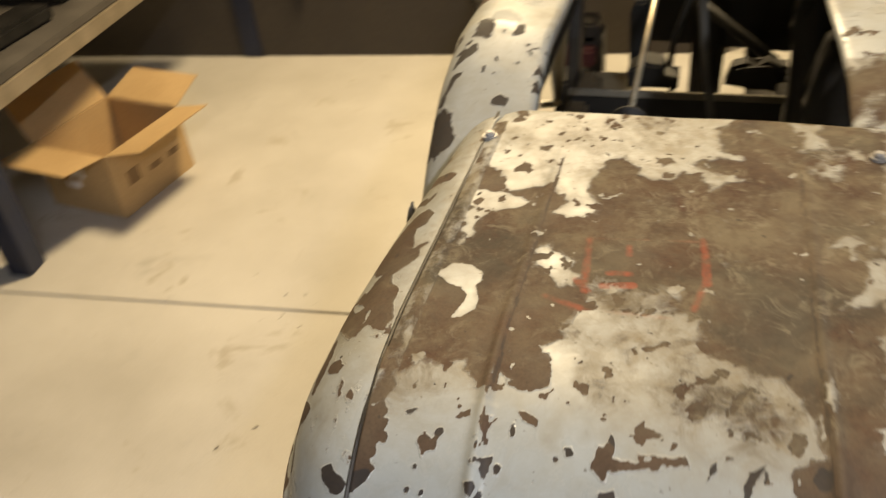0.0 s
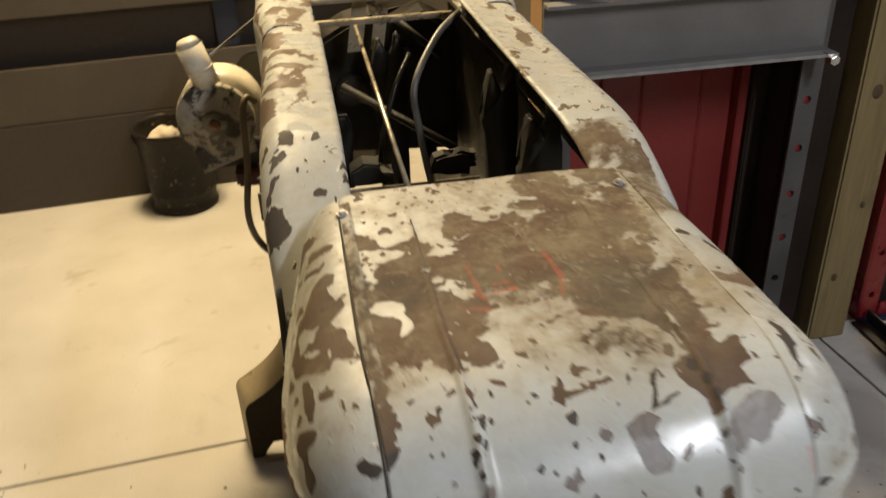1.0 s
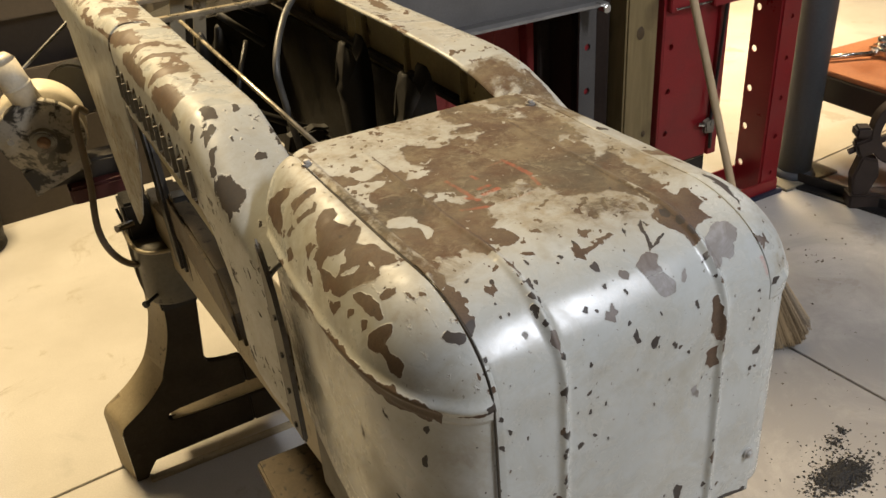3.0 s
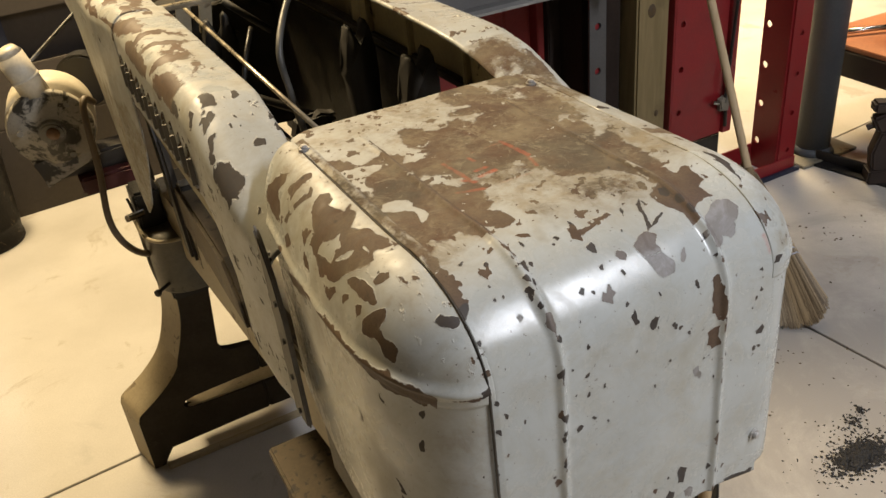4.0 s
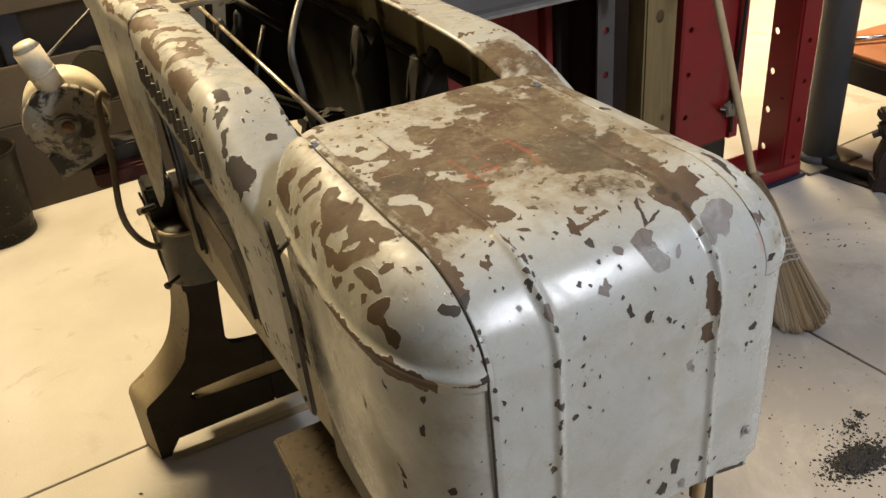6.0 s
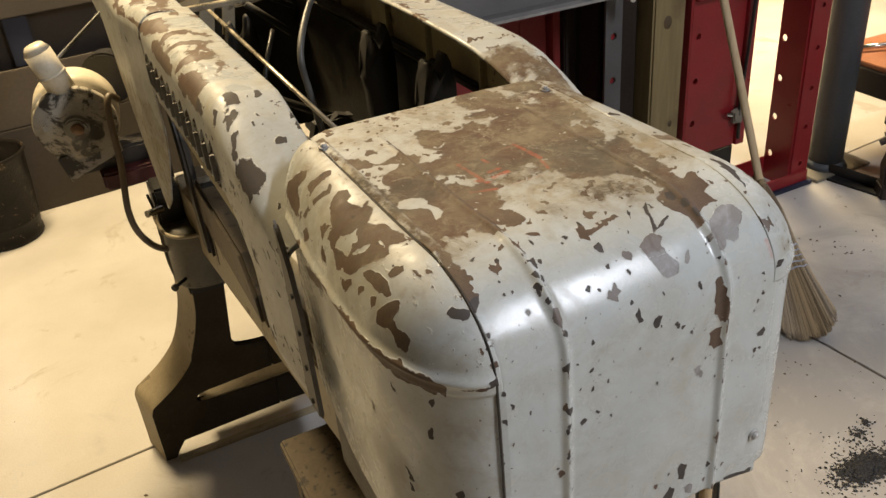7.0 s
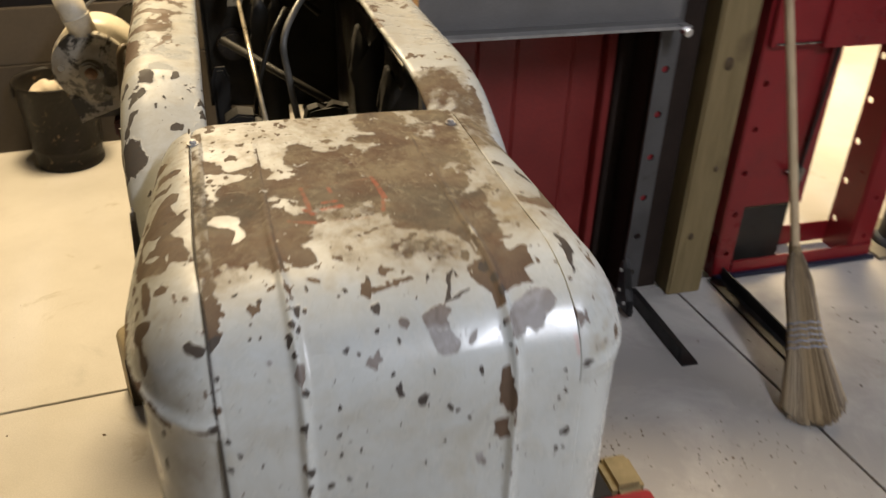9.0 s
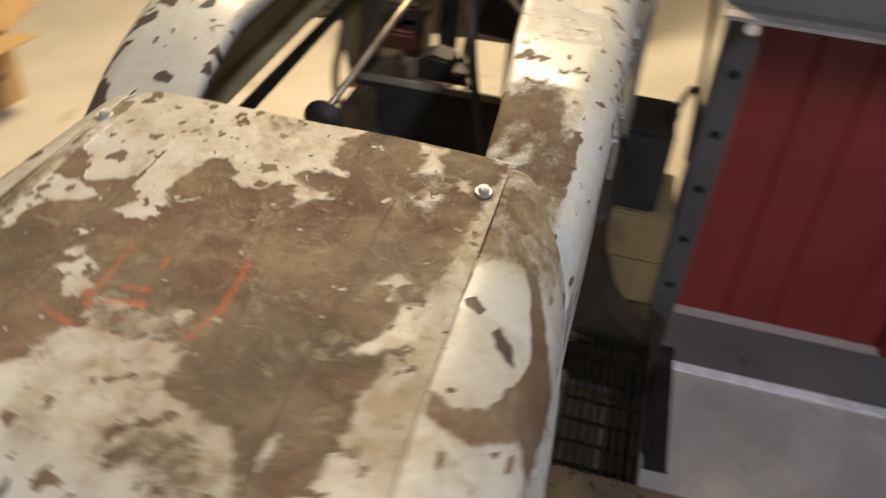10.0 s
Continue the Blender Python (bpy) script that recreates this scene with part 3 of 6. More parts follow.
LEFT_C = [("B", [(.266, .061), (.274, .054), (.290, .051), (.314, .053), (.320, .059), (.314, .066), (.287, .063)]),
          ("B", [(.293, .073), (.300, .068), (.303, .076), (.300, .082)]),
          ("B", [(.309, .078), (.317, .070), (.324, .061), (.332, .058), (.336, .065), (.326, .078), (.334, .083), (.344, .083), (.349, .088), (.348, .097), (.335, .094), (.325, .088), (.314, .089)]),
          ("B", [(.303, .046), (.304, .036), (.320, .029), (.328, .033), (.311, .047)]),
          ("K", [(.397, .059), (.411, .054), (.438, .058), (.433, .062), (.418, .064), (.405, .063)]),
          ("B", [(.071, .155), (.152, .126), (.167, .138), (.146, .144), (.098, .159)]),
          ("B", [(.197, .119), (.235, .108), (.288, .105), (.307, .105), (.302, .115), (.285, .122), (.237, .126)])]
LEFT_D = [("B", [(.309, .108), (.321, .112), (.334, .115), (.355, .115), (.375, .113), (.380, .118), (.370, .124), (.345, .125), (.329, .130), (.318, .123)]),
          ("K", [(.364, .137), (.371, .133), (.373, .139), (.367, .145)]),
          ("K", [(.360, .172), (.366, .164), (.369, .171), (.367, .178), (.361, .178)]),
          ("K", [(.324, .139), (.329, .144), (.333, .148), (.327, .148)]),
          ("K", [(.326, .234), (.332, .238), (.336, .247), (.329, .248)]),
          ("K", [(.329, .252), (.334, .254), (.337, .262), (.330, .263)]),
          ("K", [(.382, .235), (.390, .228), (.396, .234), (.387, .240)]),
          ("K", [(.282, .190), (.288, .195), (.287, .202), (.281, .201)]),
          ("K", [(.429, .108), (.442, .107), (.442, .114), (.432, .114)])]
RIGHT_A = [("F", [(.0, .0), (.011, .034), (.053, .064), (.100, .037), (.105, .0)]), ("B", [(.03, .004), (.06, .004), (.075, .03), (.05, .045), (.035, .03)]),
           ("W", [(.123, .0), (.110, .019), (.103, .040), (.133, .053), (.162, .064), (.211, .049), (.225, .036), (.228, .004), (.169, .0)]),
           ("B", [(.228, .002), (.234, .018), (.223, .037), (.199, .045), (.176, .057), (.142, .053), (.106, .038), (.103, .052), (.135, .069), (.167, .088), (.205, .086), (.242, .078), (.226, .060), (.238, .046), (.249, .032), (.249, .018), (.242, .004)]),
           ("K", [(.153, .003), (.148, .010), (.156, .018), (.164, .016), (.162, .007)]), ("K", [(.171, .025), (.161, .030), (.169, .041), (.182, .044), (.185, .038), (.180, .030)]),
           ("K", [(.335, .012), (.36, .012), (.385, .022), (.40, .020), (.425, .040), (.40, .034), (.37, .030), (.345, .022)]), ("K", [(.430, .101), (.442, .102), (.448, .109), (.436, .108)])]
CRAYON = [((.027, .164), (.031, .209), 0.95), ((.030, .209), (.024, .234), 0.5), ((-.044, .174), (-.040, .226), 0.8), ((-.027, .207), (-.015, .206), 0.8), ((-.030, .220), (-.012, .217), 1.3), ((-.018, .177), (-.017, .186), 0.8),
          ((-.062, .234), (-.040, .242), 0.8), ((-.046, .216), (-.038, .226), 1.1), ((.152, .404), (.153, .422), 0.9), ((-.044, .172), (.026, .166), 0.34), ((-.046, .243), (.012, .243), 0.30)]


def crayon(x, v):
    best = 0.0
    for (ax, av), (bx, bv), w in CRAYON:
        dx, dv = bx - ax, bv - av
        t = max(0.0, min(1.0, ((x - ax) * dx + (v - av) * dv) / (dx * dx + dv * dv)))
        best = max(best, w * (1.0 - math.hypot(x - ax - t * dx, v - av - t * dv) / 0.0040))
    return best


def skew(y):
    """The hood's front sits a little to one side of its top."""
    w = min(1.0, max(0.0, (-0.20 - y) / 0.167))
    return 0.006 * w * w * (3 - 2 * w)


def lid_place(u, v):
    """The lid's crowned top, front curve and front face, by u across and the way v from its rear edge; two pressed ribs and turned edges."""
    if v < FLAT:
        p, n = Vector((u, YR - v, ZT)), Vector((0, 0, 1))
    elif v < FLAT + ARC:
        a = (v - FLAT) / ARC * math.pi / 2
        p, n = Vector((u, YC - RY * math.sin(a), ZC + RZ * math.cos(a))), Vector((0, -math.sin(a), math.cos(a)))
    else:
        w = v - FLAT - ARC
        p, n = Vector((u, YC - RY - 0.02 * w, ZC - w)), Vector((0, -1, 0))
    p.x += skew(p.y)
    lift = 0.0
    for rx in (-0.081, 0.092):
        d = (u - rx) / (0.0042 if v > 0.32 else 0.0034)
        lift += (0.0019 + 0.0023 * min(1.0, max(0.0, (v - 0.24) / 0.12))) * min(1.0, max(0.0, (v - 0.03) / 0.16)) * math.exp(-d * d)
    if u < XL + 0.012 and v < 0.34:
        lift += 0.0018 * min(1.0, (XL + 0.012 - u) / 0.004) * min(1.0, (0.34 - v) / 0.08) * min(1.0, v / 0.06)
    lift += 0.0015 * math.cos(math.pi * u / 0.30) + 0.0012 * fbm(p, 9.0, 3.0, 2)
    return p + lift * n, p


def depth_in(outline, a, b):
    """How far the places (a, b) lie inside an outline; negative outside."""
    best, odd = np.full(a.shape, 1e9), np.zeros(a.shape, bool)
    for (ax, ay), (bx, by) in zip(outline, outline[1:] + outline[:1]):
        dx, dy = bx - ax, by - ay
        t = np.clip(((a - ax) * dx + (b - ay) * dy) / (dx * dx + dy * dy + 1e-12), 0, 1)
        best = np.minimum(best, np.hypot(a - ax - t * dx, b - ay - t * dy))
        odd ^= ((ay > b) != (by > b)) & (a < ax + dx * (b - ay) / (dy if abs(dy) > 1e-9 else 1e-9))
    return np.where(odd, best, -best)


def wear(a, b, bare, grime_shade, flakes, drift):
    """Lays the worn places over a sheet one after another. Gives its soot and zinc values as well."""
    soot, zinc = np.zeros(a.shape), np.zeros(a.shape)
    for kind, outline in flakes:
        pa, pb = [p[0] for p in outline], [p[1] for p in outline]
        m = (a > min(pa) - 0.03) & (a < max(pa) + 0.03) & (b > min(pb) - 0.03) & (b < max(pb) + 0.03)
        d = depth_in(outline, a[m], b[m])
        if kind in "SF":
            t = np.clip((d + 0.045 * drift[m] + 0.012) / 0.034, 0, 1)
            bare[m] += ((-0.16 if kind == "S" else 0.10) - bare[m]) * t
            grime_shade[m] += ((0.85 if kind == "S" else 1.0) - grime_shade[m]) * t
        elif kind == "C":
            bare[m] = np.where(d > -0.0008, -0.35 - 0.3 * np.clip(d / 0.001, -1, 1), bare[m])
            grime_shade[m] *= 1 - 0.60 * np.clip((d + 0.001) / 0.002, 0, 1)
        elif kind == "W":
            bare[m] = np.where(d > -0.006, np.minimum(bare[m], np.clip(-d / 0.006, -0.7, 1.5)), bare[m])
            grime_shade[m] *= 1 - 0.26 * np.clip((d + 0.004) / 0.008, 0, 1)
        else:
            bare[m] = np.maximum(bare[m], np.clip(d / (0.006 if len(outline) > 8 else 0.004), -1.5, 0.7))
            near = np.clip((d + 0.004) / 0.002, 0, 1)
            soot[m] += ((1.0 if kind == "K" else 0.0) - soot[m]) * near
            zinc[m] += ((1.0 if kind == "G" else 0.45 if kind == "T" else 0.0) - zinc[m]) * near
    return soot, zinc


rng = random.Random(11)
SPECKS = []
for _ in range(120):
    near = rng.random()
    sx0 = -0.076 + rng.gauss(0, 0.005) if near < 0.22 else 0.098 + rng.gauss(0, 0.005) if near < 0.36 else XL + 0.01 + rng.gauss(0, 0.004) if near < 0.46 else rng.uniform(-0.135, 0.148)
    size = rng.choice((0.0010, 0.0012, 0.0016, 0.0022, 0.0030))
    sv0, long = 0.33 + 0.36 * rng.random() ** 1.7, size * rng.uniform(0.8, 2.0)
    SPECKS.append((rng.choice("KKKB"), [(sx0 + size * math.cos(k * 1.05) * rng.uniform(0.7, 1.2), sv0 + long * math.sin(k * 1.05) * rng.uniform(0.7, 1.2)) for k in range(6)]))


def lid():
    nv, nx = 560, 300
    rows, flat, mark = [], [], []
    wx, wv, base, oil, drift = (np.zeros((nv + 1, nx + 1)) for _ in range(5))
    for i in range(nv + 1):
        v = TALL * i / nv
        r, k = [], []
        for j in range(nx + 1):
            u = XL + (XR - XL) * j / nx
            vv = v + (0.012 * min(1.0, (u - 0.10) / 0.05) * (v - 0.66) / 0.026 if v > 0.66 and u > 0.10 else 0.0)
            p, q = lid_place(u, vv)
            edge = min((u - XL) / 0.006, 0.75 + (XR - u) / 0.02, 1.0)
            p.z -= 0.0018 * (1 - edge) if v < FLAT else 0
            p.y += 0.0010 * (1 - edge) if v > 0.40 else 0
            if v < 0.02 and u < XL + 0.02:
                p.z -= 0.005 * (1 - v / 0.02) * (1 - (u - XL) / 0.02)
            coarse, fine = fbm(q, 42.0, 1.0, 3), fbm(q, 130.0, 4.0, 2)
            wide = 1.0 if vv > 0.33 else 1.7 * min(1.0, max(0.2, (math.hypot(u + 0.117, vv - 0.235) - 0.02) / 0.02))
            wx[i, j], wv[i, j] = q.x + wide * (0.0022 * coarse + 0.0012 * fine), vv + wide * (0.0022 * fbm(q, 42.0, 12.0, 3) - 0.0012 * fine)
            broad = fbm(q, 17.0, 6.0, 4)
            b = -0.75 + 0.22 * fine
            rib = min(abs(u + 0.081), abs(u - 0.092))
            if 0.05 < vv < 0.30:
                b = max(b, 0.45 * (1 - rib / 0.0024) - 0.30 + 0.9 * coarse)
            if vv > 0.28:
                b = max(b, 0.5 * (1 - rib / 0.003) - 0.62 + 0.8 * coarse)
            base[i, j], drift[i, j] = b, broad
            oil[i, j] = max(0.0, min(1.0, (0.345 + 0.02 * math.sin(31 * u) - vv) / 0.06)) * max(0.12, min(1.0, 0.74 + 0.36 * min(1.0, max(0.0, (u + 0.06) / 0.08)) + 0.75 * broad))
            r.append(p), k.append(crayon(q.x, vv) * (0.75 + 0.7 * coarse))
        rows.append(r), mark.append(k)
    soot, zinc = wear(wx, wv, base, oil, TOP_A + TOP_B + TOP_C + TOP_D + TOP_E + SPECKS + FRONT_A + FRONT_B + FRONT_C + FRONT_D + FRONT_E + FRONT_F, drift)
    # fine chips and scuffs inside the worn places of the top
    for i in range(nv + 1):
        for j in range(nx + 1):
            if wv[i, j] < 0.34:
                n = fbm((wx[i, j], wv[i, j], 0.3), 85.0, 19.0, 4)
                if (n > 0.70 or n < -0.44) and math.hypot(wx[i, j] + 0.117, wv[i, j] - 0.235) > 0.032:
                    base[i, j] -= 0.9 * (n - (0.70 if n > 0 else -0.44)) / 0.1
                u = XL + (XR - XL) * j / nx
                line = max(1 - abs(u + 0.0778) / 0.0013, 1 - abs(u - 0.0888) / 0.0015) + 1.5 * fbm((8 * u, wv[i, j], 0.2), 60.0, 29.0, 3) - 0.25
                if line > 0 and 0.07 < wv[i, j]:
                    base[i, j], soot[i, j], oil[i, j] = max(base[i, j], min(0.5, 1.5 * line)), max(soot[i, j], min(0.52, 1.3 * line)), 0.6 * oil[i, j]
                if u < XL + 0.011 and 0.02 < wv[i, j] < 0.31:
                    base[i, j], oil[i, j] = 0.7 * fbm((u, 0.4 * wv[i, j], 0.7), 95.0, 23.0, 4) + 0.10, 1.0
    mesh = grid_mesh("lid", [r[::-1] for r in rows], base[:, ::-1], [k[::-1] for k in mark], oil[:, ::-1], soot[:, ::-1], zinc[:, ::-1])
    return thicken(part("lid", mesh, ENAMEL, machine, "cream sheet-metal lid worn to brown primer, with red crayon strokes", True), 0.0022, OLIVE)


def shell(side):
    """The hood's cheek: a rounded shoulder with a pressed bead along it, the vertical corner, the flat side below."""
    ns, nq, nb = 230, 210, 90
    rows = []
    ws, wq, base, oil = (np.zeros((nq + 1, ns + 1)) for _ in range(4))
    edge, reach = (XL, RXL) if side < 0 else (XR, RXR)
    for i in range(nq + 1):
        q = 0.118 * i / nb if i < nb else 0.118 + (ZC - LOW + 0.001) * (i - nb) / (nq - nb)
        r = []
        for j in range(ns + 1):
            s = 0.448 * j / ns
            a = max(0.0, (s - FLAT) / 0.148) * math.pi / 2
            c = Vector((edge, YR - min(s, FLAT), 0))
            rx = reach - (0.020 if side < 0 else 0.014) * max(0.0, 1 - s / 0.24) ** 1.4
            way = Vector((side * rx * math.cos(a), -RY * math.sin(a), 0))
            if q < 0.118:
                t = (1 - q / 0.118) * math.pi / 2
                p = c + way * math.cos(t) + Vector((0, 0, ZC + RZ * math.sin(t)))
            else:
                p = c + way + Vector((0, -0.02 * (q - 0.118) * math.sin(a), ZC - (q - 0.118)))
            p.x += skew(p.y)
            flat = p.copy()
            out = way.normalized()
            fade = (1.0 if s < 0.41 else max(0.0, (0.448 - s) / 0.038)) * (1.0 if side < 0 else 0.35)
            d = (q - 0.109 - 0.006 * max(0.0, 1 - s / 0.2)) / 0.0044
            p += out * (0.0050 * fade * math.exp(-d * d) - (0.002 if q > 0.122 else 0.0) + 0.0012 * fbm(flat, 9.0, 7.0, 2))
            if s < 0.022:
                e = 1 - s / 0.022
                p -= (out * 0.7 + Vector((0, 0, 0.7 if q < 0.1 else 0.0))) * 0.010 * (1 - math.sqrt(max(0.0, 1 - e * e)))
            coarse, fine = fbm(flat, 40.0, 3.0, 3), fbm(flat, 120.0, 5.0, 2)
            ws[i, j], wq[i, j] = s + 0.0045 * coarse + 0.0016 * fine, q + 0.0032 * fbm(flat, 40.0, 14.0, 3) - 0.0016 * fine
            b = -0.7 + 0.2 * fine
            if q < 0.10:
                b = max(b, (-0.60 if side < 0 else -0.56) + 0.9 * fbm((flat.x * 1.6, flat.y * 0.8, flat.z * 0.8), 60.0, 2.0 if side < 0 else 31.0, 4) - (0.4 if s < 0.02 else 0))
            b = max(b, 0.7 * (1 - abs(q - 0.1145 - 0.006 * max(0.0, 1 - s / 0.2)) / 0.0070) - (0.10 if side < 0 and 0.06 < s < 0.385 else 0.9) + 0.8 * fbm(flat, 30.0, 13.0, 3))
            base[i, j] = b
            if q < 0.1:
                oil[i, j] = max(0.0, min(0.55, 0.10 + (0.10 - q) / 0.07 * (1 if s < 0.34 else max(0, (0.40 - s) / 0.06)) * 0.34 + 0.55 * fbm(flat, 26.0, 6.0, 4)))
                if side < 0 and q < 0.085 and 0.20 < s < 0.42:
                    oil[i, j] = max(oil[i, j], 0.30 * min(1.0, (s - 0.20) / 0.05, (0.42 - s) / 0.04, (0.085 - q) / 0.02))
                if side > 0 and s < 0.16 and q < 0.07:
                    oil[i, j] = 0.6 * min(1.0, (0.16 - s) / 0.06)
            elif side < 0:
                # film thickens low down towards the front corner, painting in that corner's shade
                oil[i, j] = max(0.0, min(0.5, 0.34 * min(1.0, (q - 0.1) / 0.05) * min(1.0, max(0.0, (s - 0.27) / 0.12)) + 0.28 * fbm(flat, 11.0, 17.0, 4)))
            r.append(p)
        rows.append(r)
    soot, zinc = wear(ws, wq, base, oil, LEFT_A + LEFT_B + LEFT_C + LEFT_D if side < 0 else RIGHT_A, oil)
    turn = slice(None, None, -1) if side < 0 else slice(None)
    mesh = grid_mesh("side_shell", [r[turn] for r in rows], base[:, turn], None, oil[:, turn], soot[:, turn], zinc[:, turn])
    return thicken(part("side_shell", mesh, ENAMEL, machine, smooth=True), 0.0022, OLIVE)


def screw(at, way, parent):
    """A pan-head screw on its washer."""
    w = Vector(way).normalized()
    at = Vector(at)
    bm = bar(at - 0.004 * w, at + 0.0010 * w, 0.0060, 20)
    bar(at + 0.0012 * w, at + 0.0045 * w, 0.0042, 16, bm, 0.0034, 0.0008)
    return part("screw", bm, SCREW, parent, "steel slotted screw")


lid_ob = lid()
part("seam", hose([lid_place(XL - 0.0012, v)[0] - Vector((0, 0, 0.0020 if v < 0.34 else 0)) for v in [TALL * i / 40 for i in range(41)]], 0.0013, 2, 6), CAST, lid_ob, "dark seam")
for sx in (-1, 1):
    shell(sx)
    screw((sx * 0.1415, -0.004, ZT + 0.0012), (0, 0, 1), lid_ob)
screw((0.152, YC - RY - 0.0055, 0.826), (0, -1, 0), lid_ob)

# flakes on the left arm: across from its inner edge, over the shoulder and down; and along it
ARM_FLAKES = [(.087, .075, .025, .017, -120), (.084, .125, .009, .005, 90), (.093, .11, .011, .006, -101), (.033, .105, .010, .006, -27), (.051, .135, .006, .004, 130),
              (.001, .145, .007, .003, -108), (.001, .125, .004, .003, -128), (.03, .19, .011, .004, 110), (.063, .19, .017, .009, 86), (.069, .065, .003, .003, 0), (.096, .06, .008, .007, 0),
              (.096, .315, .060, .020, -101), (.068, .385, .036, .016, 20), (.060, .47, .040, .012, 12), (.066, .54, .034, .013, -10), (.084, .63, .075, .016, -103),
              (.106, .50, .20, .012, 90), (.104, .27, .055, .011, 93), (.081, .155, .011, .005, 94), (.072, .16, .008, .004, 107), (.096, .18, .015, .004, 117)]
ARM_LOW = [(-0.025, .786), (.03, .79), (.07, .806), (.086, .835), (.092, .88), (.098, .92), (.112, .946), (.128, .966), (.15, .981), (.18, .988), (.3, .984), (.74, .962)]
REAR_LOW = [(.695, .90), (.72, .83), (.79, .72), (.84, .68), (.89, .695), (1.0, .79), (1.12, .91), (1.2, 1.0), (1.56, 1.03)]


RIGHT_IN = [(-.025, .133), (.05, .131), (.10, .130), (.15, .125), (.20, .120), (.30, .114), (.74, .114)]
RIGHT_EDGE = [(-.025, 1.052), (.03, 1.079), (.05, 1.087), (.10, 1.101), (.15, 1.113), (.20, 1.120), (.30, 1.128), (.74, 1.130)]
RIGHT_HIGH = [(-.025, 1.060), (0, 1.077), (.05, 1.095), (.10, 1.109), (.15, 1.1165), (.20, 1.118), (.74, 1.118)]


def along(table, y):
    for (a, za), (b, zb) in zip(table, table[1:]):
        if y <= b:
            t = (y - a) / (b - a)
            return za + (zb - za) * max(0, t)
    return table[-1][1]


def guard(side, table, ny, inner, wide, top, crown, roll, seed):
    """A side guard: lipped inner edge, crowned top, broad rounded shoulder, and a side cut to the table's outline. roll: how far its front end dips."""
    ys = [table[0][0] + (table[-1][0] - table[0][0]) * i / ny for i in range(ny + 1)]
    rows, bare, grime_shade, soot = [], [], [], []
    r = 0.034
    for y in ys:
        front = 0.2185 if side > 0 else 0.227
        outer = wide if roll else front + (wide - front) * min(1.0, max(0.0, (y - 0.695) / 0.14))
        if roll:
            outer -= (outer - 0.211) * min(1.0, max(0.0, (0.13 - y) / 0.155)) ** 1.5
        swell = crown * min(1.0, max(0.0, (y + 0.02) / 0.16)) if roll else crown
        if roll and side > 0:
            inner, top = along(RIGHT_IN, y), along(RIGHT_EDGE, y)
            swell = along(RIGHT_HIGH, y) - top
        turn = 0.016 if side < 0 else 0.005
        line = [(inner, top - turn, 0.0), (inner, top - 0.4 * turn, 0.0), (inner + 0.003, top, 0.0)]
        line += [(inner + 0.003 + (outer - r - inner - 0.003) * k / 12, top + swell * math.sin(math.pi / 2 * k / 12), k / 12) for k in range(1, 13)]
        hi = top + swell
        line += [(outer - r + r * math.sin(a), hi - r + r * math.cos(a), 1.0) for a in (math.pi / 2 * k / 10 for k in range(1, 11))]
        lo = along(table, y)
        line += [(outer, hi - r + (lo - hi + r) * k / 26, 1.0) for k in range(1, 27)]
        row, b, g, dark = [], [], [], []
        gone, last = 0.0, line[2]
        for x, z, u in line:
            dip = 0.0
            if u or x > inner:
                gone, last = gone + math.hypot(x - last[0], z - last[1]), (x, z)
            if roll and side < 0 and y < 0.20:
                w = min(1.0, (0.20 - y) / 0.225)
                dip = roll * w ** 1.2 * max(0.0, (z - lo) / (hi - lo))
            p = Vector((side * (x + 0.0010 * fbm((x, y, z), 8.0, seed, 2)), y, z - dip))
            k = 0.95 * fbm((p.x * 1.3, p.y * 0.6, p.z), 30.0, seed, 5) - 0.24
            topside = z > hi - 0.022
            if topside:
                k += (0.20 if side < 0 else -0.12) if y > 0.27 else -0.42
            else:
                k -= 0.34
            k = max(k, 0.9 * fbm(p, 95.0, seed + 2, 3) - (0.44 if y < 0.25 else 0.55))
            if roll and side < 0:
                if gone < 0.13:
                    k -= 0.25 if y > 0.2 else 0.15
                wa, wb = warped(gone, y, p, 0.006, 40.0, 7.0)
                wa, wb = warped(wa, wb, p, 0.003, 120.0, 9.0)
                spot = blots(wa, wb, ARM_FLAKES)
                if spot > -0.8:
                    k = max(k, 1.2 * spot)
            if roll and side > 0 and y < 0.15 and gone < 0.062:
                k = max(k, 0.34 + 0.9 * fbm(p, 34.0, 4.0, 5) - max(0.0, (y - 0.11) / 0.04))
            if not roll and z < 1.03 and lo < 1.0:
                k = min(k, 0.8 * fbm(p, 50.0, seed, 4) - 0.55)
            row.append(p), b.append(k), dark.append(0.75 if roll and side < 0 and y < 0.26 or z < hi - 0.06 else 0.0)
            g.append(max(0.0, min(0.50, 0.10 + 0.8 * fbm(p, 16.0, seed + 5, 3))) if topside and y > 0.2 else 0.85 if not roll and z < 0.93 + 0.05 * fbm(p, 12.0, 3.0, 3) else 0.7 if roll and side > 0 and y < 0.13 and gone < 0.06 else 0.18 if roll and side < 0 and y < 0.2 else 0.15)
        if side < 0:
            row, b, g, dark = row[::-1], b[::-1], g[::-1], dark[::-1]
        rows.append(row), bare.append(b), grime_shade.append(g), soot.append(dark)
    return rows, bare, None, grime_shade, soot


